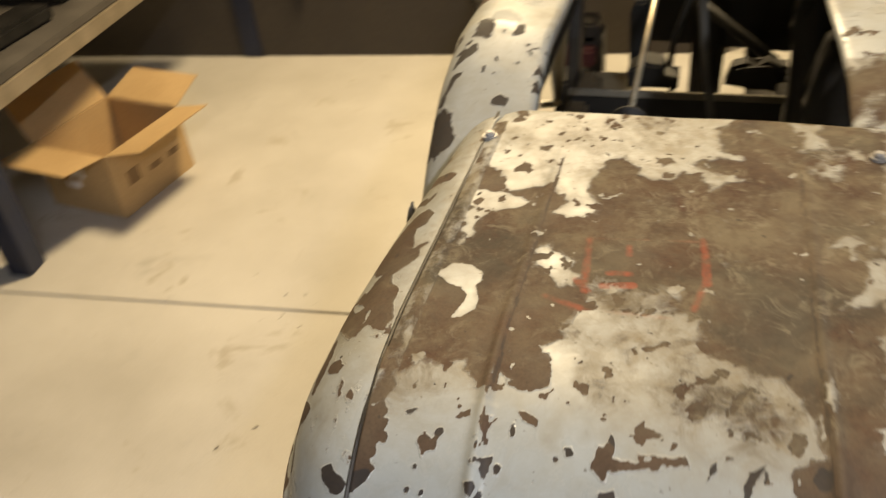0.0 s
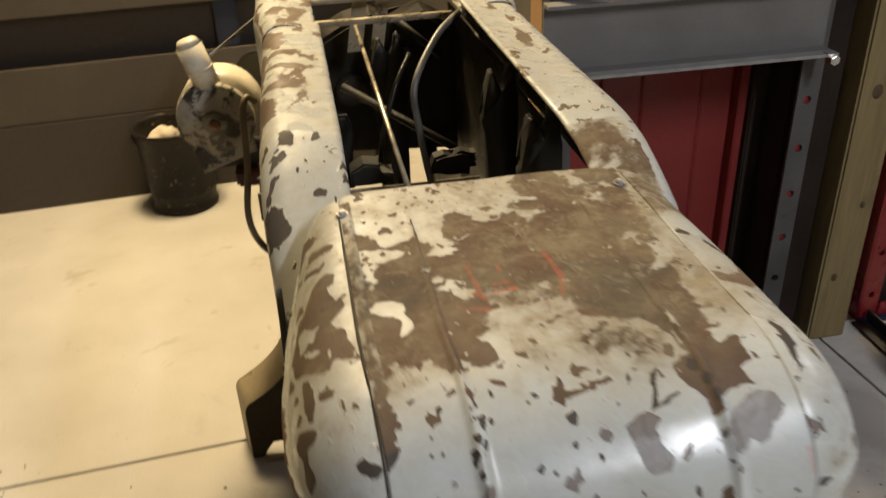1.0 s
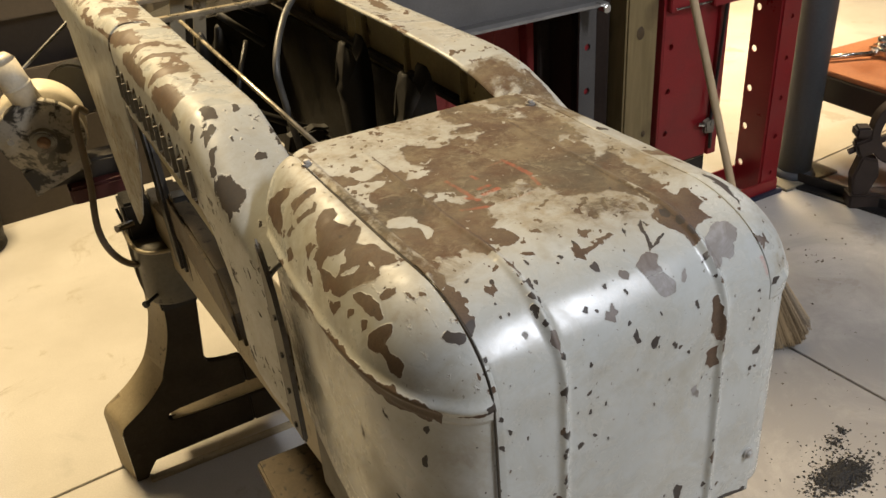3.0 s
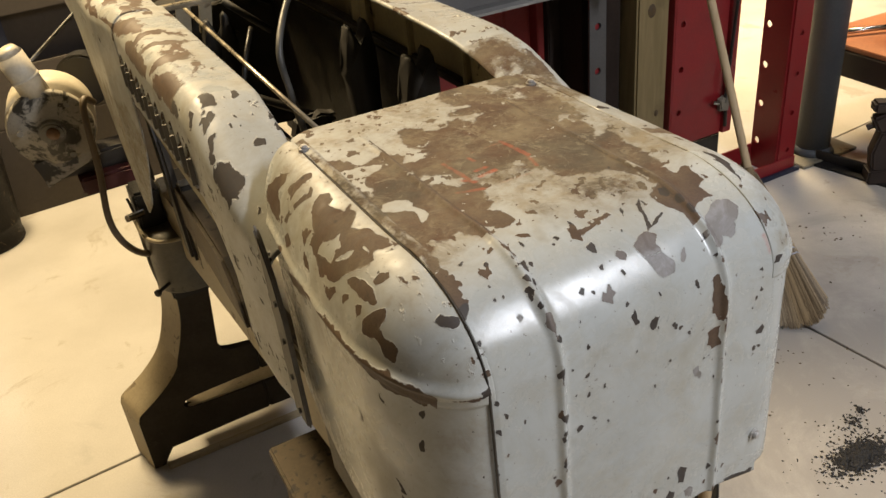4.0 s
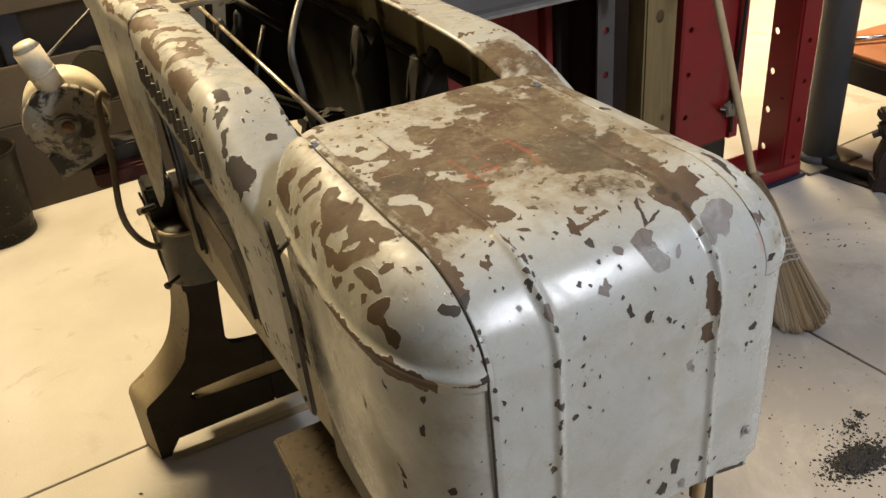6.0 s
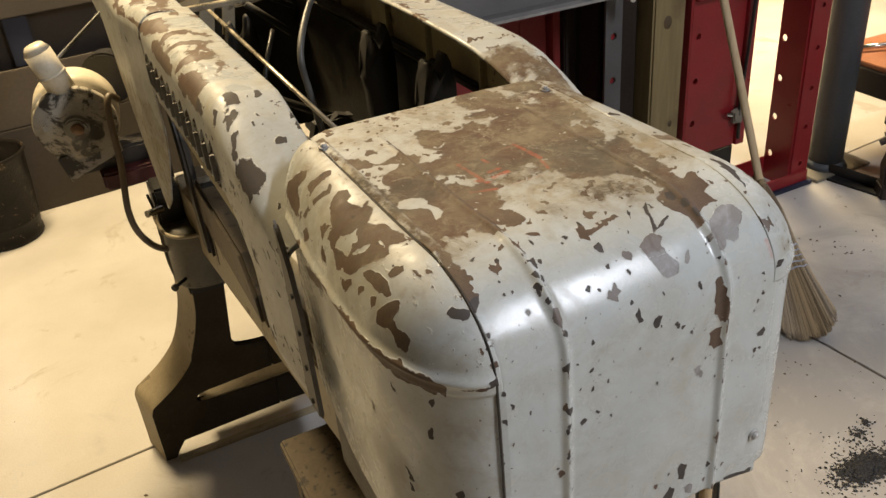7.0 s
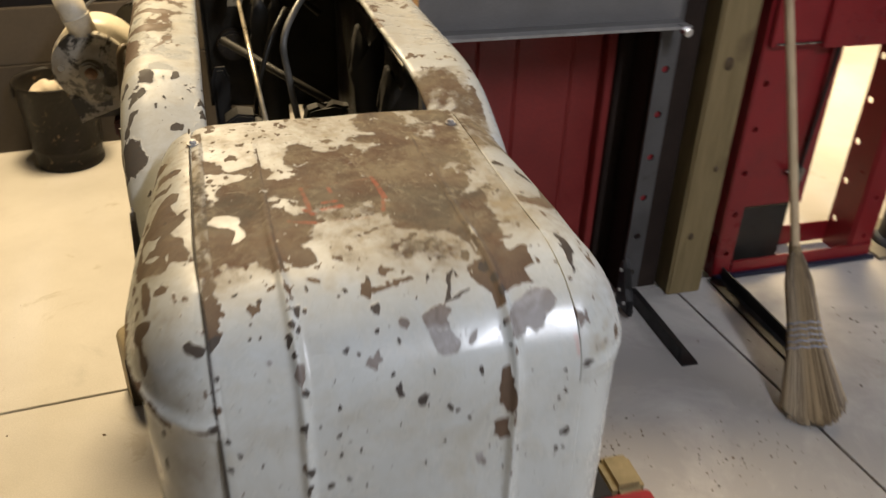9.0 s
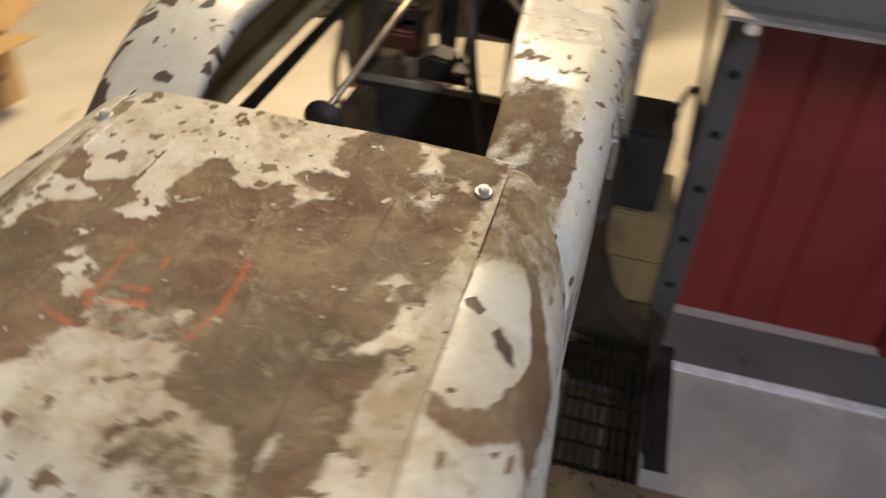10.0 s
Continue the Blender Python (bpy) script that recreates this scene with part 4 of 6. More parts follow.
for sx in (-1, 1):
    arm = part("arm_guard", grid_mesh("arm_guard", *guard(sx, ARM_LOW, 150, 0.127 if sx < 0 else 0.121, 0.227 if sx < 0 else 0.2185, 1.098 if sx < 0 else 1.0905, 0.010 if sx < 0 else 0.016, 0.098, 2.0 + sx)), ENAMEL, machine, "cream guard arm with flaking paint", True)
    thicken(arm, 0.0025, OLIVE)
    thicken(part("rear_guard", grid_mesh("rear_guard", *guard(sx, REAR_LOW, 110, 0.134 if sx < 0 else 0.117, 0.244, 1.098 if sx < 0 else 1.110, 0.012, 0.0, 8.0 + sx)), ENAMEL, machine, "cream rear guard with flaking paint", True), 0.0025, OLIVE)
    # grey sealing strip between hood and guard, held by small screws
    strip = part("seal_strip", slab([(-.062, .784), (-.020, .784), (-.020, .93), (-.018, .99), (-.012, 1.03), (-.024, 1.02), (-.046, .98), (-.056, .93)], "x", sx * 0.2125 - 0.003, sx * 0.2125 + 0.003, 0.0018), SEAL, machine, "dark grey sealing strip")
    for z in (0.80, 0.85, 0.90, 0.95):
        part("strip_screw", bar((sx * 0.215, -0.045, z), (sx * 0.2185, -0.045, z), 0.0035, 8), BLACK, strip)
    # louvres pressed out of the guard's side
    for k in range(11):
        y = 0.20 + 0.046 * k
        bm = bmesh.new()
        bmesh.ops.create_uvsphere(bm, u_segments=14, v_segments=12, radius=1.0)
        for v in bm.verts:
            if v.co.y < 0:
                v.co.y *= 0.25
            if v.co.x * sx < 0:
                v.co.x *= 0.1
        bmesh.ops.transform(bm, matrix=Matrix.Translation((0.218 if sx > 0 else -0.2265, y, 1.020)) @ pose(0, 0, 0, -10, 0, 0) @ Matrix.Diagonal((0.0065, 0.011, 0.033, 1)), verts=bm.verts)
        part("louvre", bm, ENAMEL, arm, smooth=True)
        part("louvre_slot", block(*((0.2195, 0.2255) if sx > 0 else (-0.2340, -0.2280)), y - 0.0115, y - 0.008, 1.002, 1.038, 0.0), SEAL, arm)
for y in (0.845, 1.03):
    part("cross_bar", block(-0.14, 0.14, y - 0.009, y + 0.009, 1.064, 1.074, 0.002), BRASS, machine, "pale flat cross bar")

# inside the guards
part("rod", bar((-0.05, 0.19, 1.012), (-0.05, 1.0, 1.03), 0.0037, 12), BRASS, machine, "brass-coloured control rod", True)
part("rod_bracket", bar((-0.05, 0.186, 1.006), (-0.05, 0.194, 1.0062), 0.020, 24, bar((-0.05, 0.196, 1.000), (-0.05, 0.196, 0.93), 0.012, 12), bevel=0.003), SOOT, machine, "dark collar at the rod's foot", True)
part("inner_flange", slab([(-.2235, .990), (-.2235, .958), (-.196, .950), (-.196, .954), (-.219, .962), (-.219, .990)], "y", 0.16, 0.74, 0.001), OLIVE, machine, "stained turned-in edge of the guard")
part("black_bar", bar((-0.19, 0.15, 0.93), (-0.19, 1.0, 0.93), 0.008, 10), BLACK, machine)
for sx in (-1, 1):
    part("bed_rail", slab([(sx * 0.062, -.22), (sx * 0.13, -.22), (sx * 0.203, .90), (sx * 0.203, 1.0), (sx * 0.10, 1.0)], "z", 0.56, 0.685, 0.006), RAIL if sx < 0 else CAST, machine, "stained cream casting of the bed" if sx < 0 else "oily black casting of the bed")
    part("rail_ledge", slab([(sx * 0.10, -.20), (sx * 0.122, -.20), (sx * 0.19, .88), (sx * 0.16, .88)], "z", 0.6855, 0.70, 0.003), CAST if sx > 0 else WEBBROWN, machine)
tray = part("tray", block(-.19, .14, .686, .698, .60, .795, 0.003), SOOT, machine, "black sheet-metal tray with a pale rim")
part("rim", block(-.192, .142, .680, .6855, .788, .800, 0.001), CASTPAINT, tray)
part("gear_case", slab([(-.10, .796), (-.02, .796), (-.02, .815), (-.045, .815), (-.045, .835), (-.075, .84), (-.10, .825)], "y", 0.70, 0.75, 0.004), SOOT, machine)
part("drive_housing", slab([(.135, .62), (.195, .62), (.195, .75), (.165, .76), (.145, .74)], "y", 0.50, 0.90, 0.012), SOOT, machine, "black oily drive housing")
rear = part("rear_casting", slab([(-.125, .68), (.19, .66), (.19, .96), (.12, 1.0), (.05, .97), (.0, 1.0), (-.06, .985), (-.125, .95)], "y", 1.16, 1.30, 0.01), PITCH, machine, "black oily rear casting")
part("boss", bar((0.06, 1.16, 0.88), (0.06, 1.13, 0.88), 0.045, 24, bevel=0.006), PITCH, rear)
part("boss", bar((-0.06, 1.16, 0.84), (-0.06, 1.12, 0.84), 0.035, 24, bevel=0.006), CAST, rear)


def fork(at, tall, wide, thick):
    """A dark casting whose top splits into two rounded, pointed prongs."""
    x, y, z = at
    prof = [(-.50, -2.6), (.50, -2.6), (.56, -.4), (.62, .1), (.60, .55), (.50, .86), (.36, 1.0), (.24, .94), (.16, .72), (.06, .55), (-.06, .58), (-.16, .78), (-.28, .93), (-.42, .90), (-.54, .66), (-.60, .3), (-.72, .12), (-.60, -.1), (-.50, -.8)]
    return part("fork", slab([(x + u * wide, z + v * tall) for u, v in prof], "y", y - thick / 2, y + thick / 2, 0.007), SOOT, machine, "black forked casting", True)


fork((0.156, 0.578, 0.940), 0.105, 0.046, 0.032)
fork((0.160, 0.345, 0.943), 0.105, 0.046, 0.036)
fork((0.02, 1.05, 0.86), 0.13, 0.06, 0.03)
# added black sheet that blocks the bright view under the right guard
part("dark_filler_panel", block(0.199, 0.204, 0.43, 1.30, 0.60, 0.984, 0.001), PITCH, machine)
# added black strip that hides the lit floor behind the tray
part("dark_filler_strip", block(0.095, 0.134, 0.802, 1.158, 0.66, 0.672, 0.002), PITCH, machine)
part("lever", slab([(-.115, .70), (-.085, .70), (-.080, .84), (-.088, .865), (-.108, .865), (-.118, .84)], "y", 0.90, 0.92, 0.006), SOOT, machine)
for y in (0.28, 0.47, 0.64):
    part("inner_rib", slab([(y - 0.005, .99), (y + 0.005, .99), (y + 0.005, 1.06), (y - 0.005, 1.06)], "x", 0.205, 0.226, 0.002), OLIVE, machine)
part("inner_rail", block(0.205, 0.227, 0.14, 1.2, 0.985, 1.0, 0.003), CAST, machine)
part("conduit", hose([(0.138, 0.77, 1.085), (0.126, 0.727, 1.104), (0.065, 0.645, 1.085), (0.012, 0.565, 1.03), (0.013, 0.553, 0.96), (0.03, 0.55, 0.85), (0.06, 0.55, 0.70)], 0.0060, 10), GREYHOSE, machine, "grey flexible conduit", True)
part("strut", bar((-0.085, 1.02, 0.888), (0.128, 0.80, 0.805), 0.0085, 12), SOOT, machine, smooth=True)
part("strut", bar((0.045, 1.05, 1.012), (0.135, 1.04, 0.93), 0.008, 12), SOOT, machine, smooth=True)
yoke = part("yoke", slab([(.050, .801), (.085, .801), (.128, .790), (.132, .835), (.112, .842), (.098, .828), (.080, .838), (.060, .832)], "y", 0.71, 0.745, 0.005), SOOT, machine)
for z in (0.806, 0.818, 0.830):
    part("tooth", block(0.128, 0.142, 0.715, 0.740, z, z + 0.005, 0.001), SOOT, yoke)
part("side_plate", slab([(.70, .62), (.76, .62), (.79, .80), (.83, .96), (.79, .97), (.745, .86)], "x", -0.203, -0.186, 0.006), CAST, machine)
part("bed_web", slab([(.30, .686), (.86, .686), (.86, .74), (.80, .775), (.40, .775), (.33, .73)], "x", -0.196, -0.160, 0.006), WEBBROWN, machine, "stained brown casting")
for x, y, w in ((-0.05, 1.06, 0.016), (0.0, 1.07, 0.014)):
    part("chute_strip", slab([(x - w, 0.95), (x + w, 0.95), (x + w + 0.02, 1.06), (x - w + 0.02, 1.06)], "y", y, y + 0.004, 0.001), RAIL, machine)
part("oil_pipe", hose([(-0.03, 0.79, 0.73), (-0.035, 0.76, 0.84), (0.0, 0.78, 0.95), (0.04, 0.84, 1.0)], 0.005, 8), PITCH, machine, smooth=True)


def leg(y0, y1):
    """A splayed cast leg frame: slanting outer faces, a rounded crotch and two cross webs."""
    outer = [(-.425, 0), (-.425, .15)] + [tuple(p[:2]) for p in spline([Vector((x, z, 0)) for x, z in ((-.425, .158), (-.416, .178), (-.39, .196), (-.35, .225), (-.305, .275), (-.275, .35), (-.262, .43), (-.26, .60))], 5)]
    inner = [(-.158, .60), (-.165, .45), (-.178, .31), (-.185, .28), (-.175, .262), (-.155, .255), (-.10, .255), (-.10, .172), (-.27, .172), (-.290, .167), (-.300, .153), (-.292, .140), (-.275, .135), (-.10, .135), (-.10, .05), (-.35, .05), (-.375, 0)]
    cut = [(x + 0.024, max(0.0, z - (0.012 if 0.1 < z < 0.3 else 0))) for x, z in outer]
    for sx in (-1, 1):
        prof = [(-sx * x, z) for x, z in cut + inner]
        ob = part("leg", slab(prof if sx < 0 else prof[::-1], "y", y0, y0 + 0.022, 0.004), LEGSHADE, machine, "splayed cast-iron leg, its shade put into a dark colour")
        bm = bmesh.new()
        rings = [[bm.verts.new((-sx * x, y, z)) for x, z, y in ((a[0], a[1], y1), (c[0] - 0.001, c[1], y0 + 0.002), (c[0] - 0.001, c[1], y1))] for a, c in zip(outer, cut)]
        for p, q in zip(rings, rings[1:]):
            for k in range(3):
                bm.faces.new((p[k], p[(k + 1) % 3], q[(k + 1) % 3], q[k]))
        bm.faces.new(rings[0])
        bm.faces.new(rings[-1][::-1])
        # left face takes the painted-lit tan, right face the painted-shade tone
        part("rim", bm, LEGLIT if sx < 0 else LEGSHADE, ob, "worn outer face, its light put into a tan colour" if sx < 0 else "")
    part("leg_web", block(-.099, .099, y0, y0 + 0.022, .172, .255, 0.004), LEGSHADE, machine)
    part("leg_web", block(-.099, .099, y0, y0 + 0.022, .05, .135, 0.004), LEGSHADE, machine)
    # ledge and floor flange repeat the painted-lit tan
    part("web_top", slab([(-.284, .1355), (.27, .1355), (.27, .139), (-.284, .139)], "y", y0 + 0.003, y1 + 0.01, 0.001), LEGLIT, machine, "web ledge, its light put into a tan colour")
    part("foot_flange", block(-.372, .372, y0 - 0.022, y0 - 0.0005, 0.0, 0.010, 0.002), LEGLIT, machine)


leg(0.89, 0.985)
part("column", block(-0.16, 0.16, -0.20, 0.10, 0.55, 0.80, 0.01), CAST, machine)
PAN_EDGE = [p[:2] for p in spline([Vector((x, y, 0)) for x, y in ((-.150, .842), (-.195, .838), (-.236, .850), (-.258, .880), (-.265, .925), (-.265, 1.02))], 5)]
pan = part("drip_pan", slab([*PAN_EDGE, (-.150, 1.02)], "z", 0.475, 0.605, 0.008), PAN, machine, "greasy grey rounded drip pan", True)
part("lip", hose([(1.012 * (x + 0.2) - 0.2, 1.012 * (y - 0.93) + 0.93, .606) for x, y in PAN_EDGE], 0.0045, 2, 8), RAIL, pan, "pale rolled lip", True)
part("thumb_screw", bar((-0.245, 0.86, 0.500), (-0.275, 0.83, 0.503), 0.004, 10), BLACK, pan)
part("knob", bar((-0.272, 0.833, 0.5025), (-0.279, 0.826, 0.503), 0.008, 12, bevel=0.002), BLACK, pan)
part("cap", block(-.245, -.165, .87, .99, .445, .476, 0.004), PITCH, pan)
part("valve_block", block(-.262, -.205, .93, 1.01, .60, .69, 0.006), PITCH, machine)
part("stub", bar((-0.25, 0.92, 0.65), (-0.285, 0.90, 0.655), 0.008, 10), CHROME, machine)

# ---- beside the machine ----


def motor():
    t = thing("coolant_pump", (-0.36, 1.1, 0), "rounded cream pump motor with stained end cap beside the machine", "motor")
    c = Vector((-0.362, 1.045, 0.836))
    bm = bar(c, c + Vector((0.014, 0.118, 0.006)), 0.088, 40, bevel=0.014)
    part("body", bm, CREAM, t, smooth=True)
    part("end_cap", bar(c - Vector((0.003, 0.02, 0.002)), c + Vector((0, 0.004, 0)), 0.080, 36, r2=0.087, bevel=0.006), STAINED, t, "dirty cream end cap", True)
    part("boss", bar(c - Vector((0.004, 0.034, 0.004)), c - Vector((0, 0.012, 0)), 0.026, 24, bevel=0.004), CASTPAINT, t)
    part("plug", bar(c - Vector((0.005, 0.042, 0.005)), c - Vector((0, 0.03, 0)), 0.013, 18, bevel=0.003), BROWN, t, "rusty brown plug", True)
    for a in (50, 170, 290):
        o = Vector((0.062 * math.cos(radians(a)), -0.022, 0.062 * math.sin(radians(a))))
        part("bolt", bar(c + o, c + o + Vector((0, -0.008, 0)), 0.007, 6), CASTPAINT, t)
    box_c = c + Vector((-0.005, 0.005, 0.068))
    part("terminal_box", bar(box_c + Vector((-0.026, 0, 0.092)), box_c + Vector((-0.030, 0, 0.106)), 0.028, 28, bar(box_c, box_c + Vector((-0.026, 0.0, 0.092)), 0.028, 28), 0.019), CREAM, t, "cream domed terminal box", True)
    part("band", bar(box_c + Vector((-0.0107, 0, 0.038)), box_c + Vector((-0.0127, 0, 0.045)), 0.0292, 28), CREAM, t, smooth=True)
    part("lug", slab([(c.x - 0.06, .775), (c.x - 0.045, .712), (c.x + 0.075, .755), (c.x + 0.07, .80)], "y", c.y - 0.012, c.y + 0.01, 0.005), STAINED, t)
    part("stay", bar(c + Vector((-0.01, 0.12, 0.1)), c + Vector((0.14, 0.18, 0.19)), 0.004, 8), GREYHOSE, t)
    part("bracket", block(-0.40, -0.20, 1.09, 1.16, 0.70, 0.745, 0.006), CAST, t)
    part("foot_plate", block(-0.345, -0.20, 1.06, 1.16, 0.66, 0.70, 0.006), DULLRED, t, "dark red mounting plate")
    part("clutch_wheel", bar((-0.27, 1.20, 0.87), (-0.25, 1.24, 0.87), 0.06, 28, bevel=0.005), BLACK, t)
    part("mount", block(-0.24, -0.19, 1.09, 1.16, 0.60, 0.72, 0.004), CAST, t)


CREAM = surface("cream_enamel", (0.56, 0.50, 0.38), (0.66, 0.60, 0.47), 0.4, 0, 12, 160, 0.15, 0.0006, (0.22, 0.17, 0.11), 0.69)
STAINED = surface("stained_enamel", (0.30, 0.27, 0.22), (0.42, 0.385, 0.31), 0.45, 0, 8, 160, 0.2, 0.0008, (0.035, 0.03, 0.022), 0.50)
DULLRED = surface("dull_red", (0.05, 0.010, 0.008), (0.085, 0.016, 0.012), 0.6)
BROWN = surface("rust_brown", (0.16, 0.085, 0.04), (0.24, 0.13, 0.065), 0.6, 0.1, 30, 200)
motor()

brass_hose = part("coolant_hose", hose([(-0.272, 0.985, 0.885), (-0.288, 0.97, 0.90), (-0.298, 0.955, 0.87), (-0.305, 0.94, 0.76), (-0.318, 0.92, 0.66), (-0.305, 0.91, 0.60), (-0.27, 0.90, 0.565), (-0.22, 0.90, 0.57)], 0.0072, 10), RUBBER, smooth=True)
tagged(brass_hose, "brown rubber coolant hose looping down to the drip pan", "hose")
wire = part("cable", hose([(-0.268, 0.99, 0.66), (-0.262, 0.98, 0.62), (-0.255, 0.98, 0.60)], 0.003, 6, 8), BLACK)
tagged(wire, "thin black cable beside the bed", "cable")


def bucket():
    cx, cy = -0.695, 2.45
    t = thing("bucket", (cx, cy, 0), "scorched black steel bucket with a rag inside, by the wall", "bucket")
    n, prof = 40, [(0.122, 0.0), (0.126, 0.006), (0.126, 0.022), (0.122, 0.03), (0.128, 0.075), (0.131, 0.08), (0.129, 0.085), (0.146, 0.325), (0.152, 0.329), (0.152, 0.339), (0.146, 0.34), (0.141, 0.325), (0.118, 0.05), (0.116, 0.04)]
    bm = bmesh.new()
    rings = [[bm.verts.new((cx + r * (1 + 0.012 * math.sin(3 * a + 1)) * math.cos(a), cy + r * math.sin(a), z)) for a in (2 * math.pi * k / n for k in range(n))] for r, z in prof]
    for a, b in zip(rings, rings[1:]):
        for k in range(n):
            bm.faces.new((a[k], a[(k + 1) % n], b[(k + 1) % n], b[k]))
    bm.faces.new(rings[0][::-1])
    bm.faces.new(rings[-1])
    part("pail", bm, SLUDGE, t, smooth=True)
    part("lug", block(cx - 0.158, cx - 0.146, cy - 0.016, cy + 0.016, 0.27, 0.31, 0.004), BLACK, t)
    bm = bmesh.new()
    bmesh.ops.create_icosphere(bm, subdivisions=4, radius=0.062)
    for v in bm.verts:
        v.co *= 1 + 0.5 * noise.noise(v.co * 22) + 0.12 * noise.noise(v.co * 70)
        v.co.z *= 1.1
    bmesh.ops.translate(bm, vec=(cx - 0.035, cy + 0.05, 0.245), verts=bm.verts)
    tagged(part("rag", bm, RAG, smooth=True), "crumpled pale rag stuffed in the bucket", "rag")
    tagged(part("bucket_filling", bar((cx, cy, 0.05), (cx, cy, 0.235), 0.116, 24, r2=0.131), GRIT), "black waste filling the bucket", "waste")


bucket()


def cardboard_box():
    t = thing("cardboard_box", (-1.86, 1.45, 0), "open brown cardboard box with its flaps folded out, on the floor", "box")
    m = pose(-1.713, 1.249, 0, 0, 0, 81.4)  # near corner; the long side, then the depth to the left
    w, d, h, th, flap = 0.350, 0.315, 0.225, 0.005, 0.15
    for a in ((0, w, 0, th), (0, w, d - th, d), (0, th, th, d - th), (w - th, w, th, d - th)):
        part("side", block(*a, 0, h, 0.001, m=m), CARD, t)
    part("base", block(th, w - th, th, d - th, 0.002, 0.008, 0.001, m=m), CARD, t)
    # flaps: the hinge's end, the way along it, the way out, and its rise in degrees
    for hinge, run, out, rise in (((0.004, 0), (w - 0.008, 0), (0, -1), 12), ((0.004, d), (w - 0.008, 0), (0, 1), 62), ((0, 0.004), (0, d - 0.008), (-1, 0), 6), ((w, 0.004), (0, d - 0.008), (1, 0), 18)):
        u = Vector((out[0] * math.cos(radians(rise)), out[1] * math.cos(radians(rise)), math.sin(radians(rise)))) * flap
        k = Vector((0, 0, 0.004))
        o = Vector((*hinge, h))
        e = Vector((*run, 0))
        bm = bmesh.new()
        q = [o, o + e, o + e * 0.97 + u, o + e * 0.03 + u]
        vs = [bm.verts.new(m @ p) for p in q] + [bm.verts.new(m @ (p + k)) for p in q]
        for f in ((0, 1, 2, 3), (7, 6, 5, 4), (0, 4, 5, 1), (1, 5, 6, 2), (2, 6, 7, 3), (3, 7, 4, 0)):
            bm.faces.new([vs[i] for i in f])
        part("flap", bm, CARD, t)
    for x in (0.06, 0.16, 0.25):
        part("print_mark", block(x, x + 0.05, -0.0012, 0.001, 0.09, 0.11 + 0.03 * (x < 0.1), 0, m=m), PRINT, t)
    for y in (0.12, 0.15):
        part("paper_label", block(-0.0012, 0.001, y, y + 0.06, 0.13 if y < 0.14 else 0.09, 0.16 if y < 0.14 else 0.115, 0, m=m), PAPER, t)


PRINT = surface("box_print", (0.20, 0.12, 0.05), (0.25, 0.16, 0.08), 0.8)
cardboard_box()


def workbench():
    t = thing("workbench", (-2.2, 1.1, 0), "low steel workbench with a pale edge and dark blue legs", "workbench")
    m = pose(-1.772, 0.45, 0, 0, 0, 4.6)
    part("top", block(-0.75, 0, -1.0, 1.95, 0.535, 0.56, 0.003, m=m), DARKTOP, t, "cluttered dark bench top")
    part("edge", block(-0.03, 0.004, -1.0, 1.95, 0.48, 0.534, 0.003, m=m), EDGE, t, "pale worn front edge")
    for y in (-0.95, 0.45):
        part("leg", block(-0.095, -0.022, y + 0.03, y + 0.11, 0, 0.48, 0.004, m=m), BLUE, t, "dark blue steel leg")


EDGE = surface("worn_edge", (0.17, 0.14, 0.095), (0.27, 0.225, 0.16), 0.6, 0, 8, 120)
DARKTOP = surface("dark_top", (0.05, 0.045, 0.04), (0.09, 0.08, 0.07), 0.6, 0, 6, 120)
workbench()
for x, y, w, d, h in ((-2.30, 1.62, 0.30, 0.22, 0.10), (-2.06, 1.22, 0.12, 0.30, 0.05), (-2.32, 0.98, 0.2, 0.2, 0.14)):
    tagged(part("tool_case", block(x, x + w, y, y + d, 0.56, 0.56 + h, 0.012), BLACK), "dark tool case lying on the workbench", "case", "cases on the bench")


def shelving():
    t = thing("storage_shelving", (-1.2, 2.5, 0), "low storage rack with grey boards and dark blue uprights", "shelving")
    for z0, z1 in ((0.35, 0.565), (0.75, 0.90)):
        part("board", block(-2.9, 1.0, 0.010, 0.030, z0, z1, 0.003, m=NORTH), SHELFBOARD, t)
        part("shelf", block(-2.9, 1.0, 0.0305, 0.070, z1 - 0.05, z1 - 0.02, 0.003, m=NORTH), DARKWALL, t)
    # dark sheet put in for the shaded void below the lowest board
    part("dark_void_panel", block(-2.9, 1.0, 0.0, 0.009, 0.0, 0.349, 0.002, m=NORTH), DARKWALL, t)
    for x in (-2.4, -1.02, 0.42):
        part("upright", block(x, x + 0.085, -0.012 if x < 0 else 0.031, -0.001 if x < 0 else 0.072, 0.0 if x < 0 else 0.566, 1.9, 0.004, m=NORTH), BLUE, t, "dark blue upright")
    part("batten", block(-0.72, -0.67, -0.022, -0.001, 0.30, 0.62, 0.003, m=NORTH), BATTEN, t, "brown wooden batten")


BATTEN = surface("brown_batten", (0.11, 0.062, 0.025), (0.16, 0.09, 0.04), 0.7, 0, 8, 120)
shelving()

# ---- the grey frame and the red door behind it ----


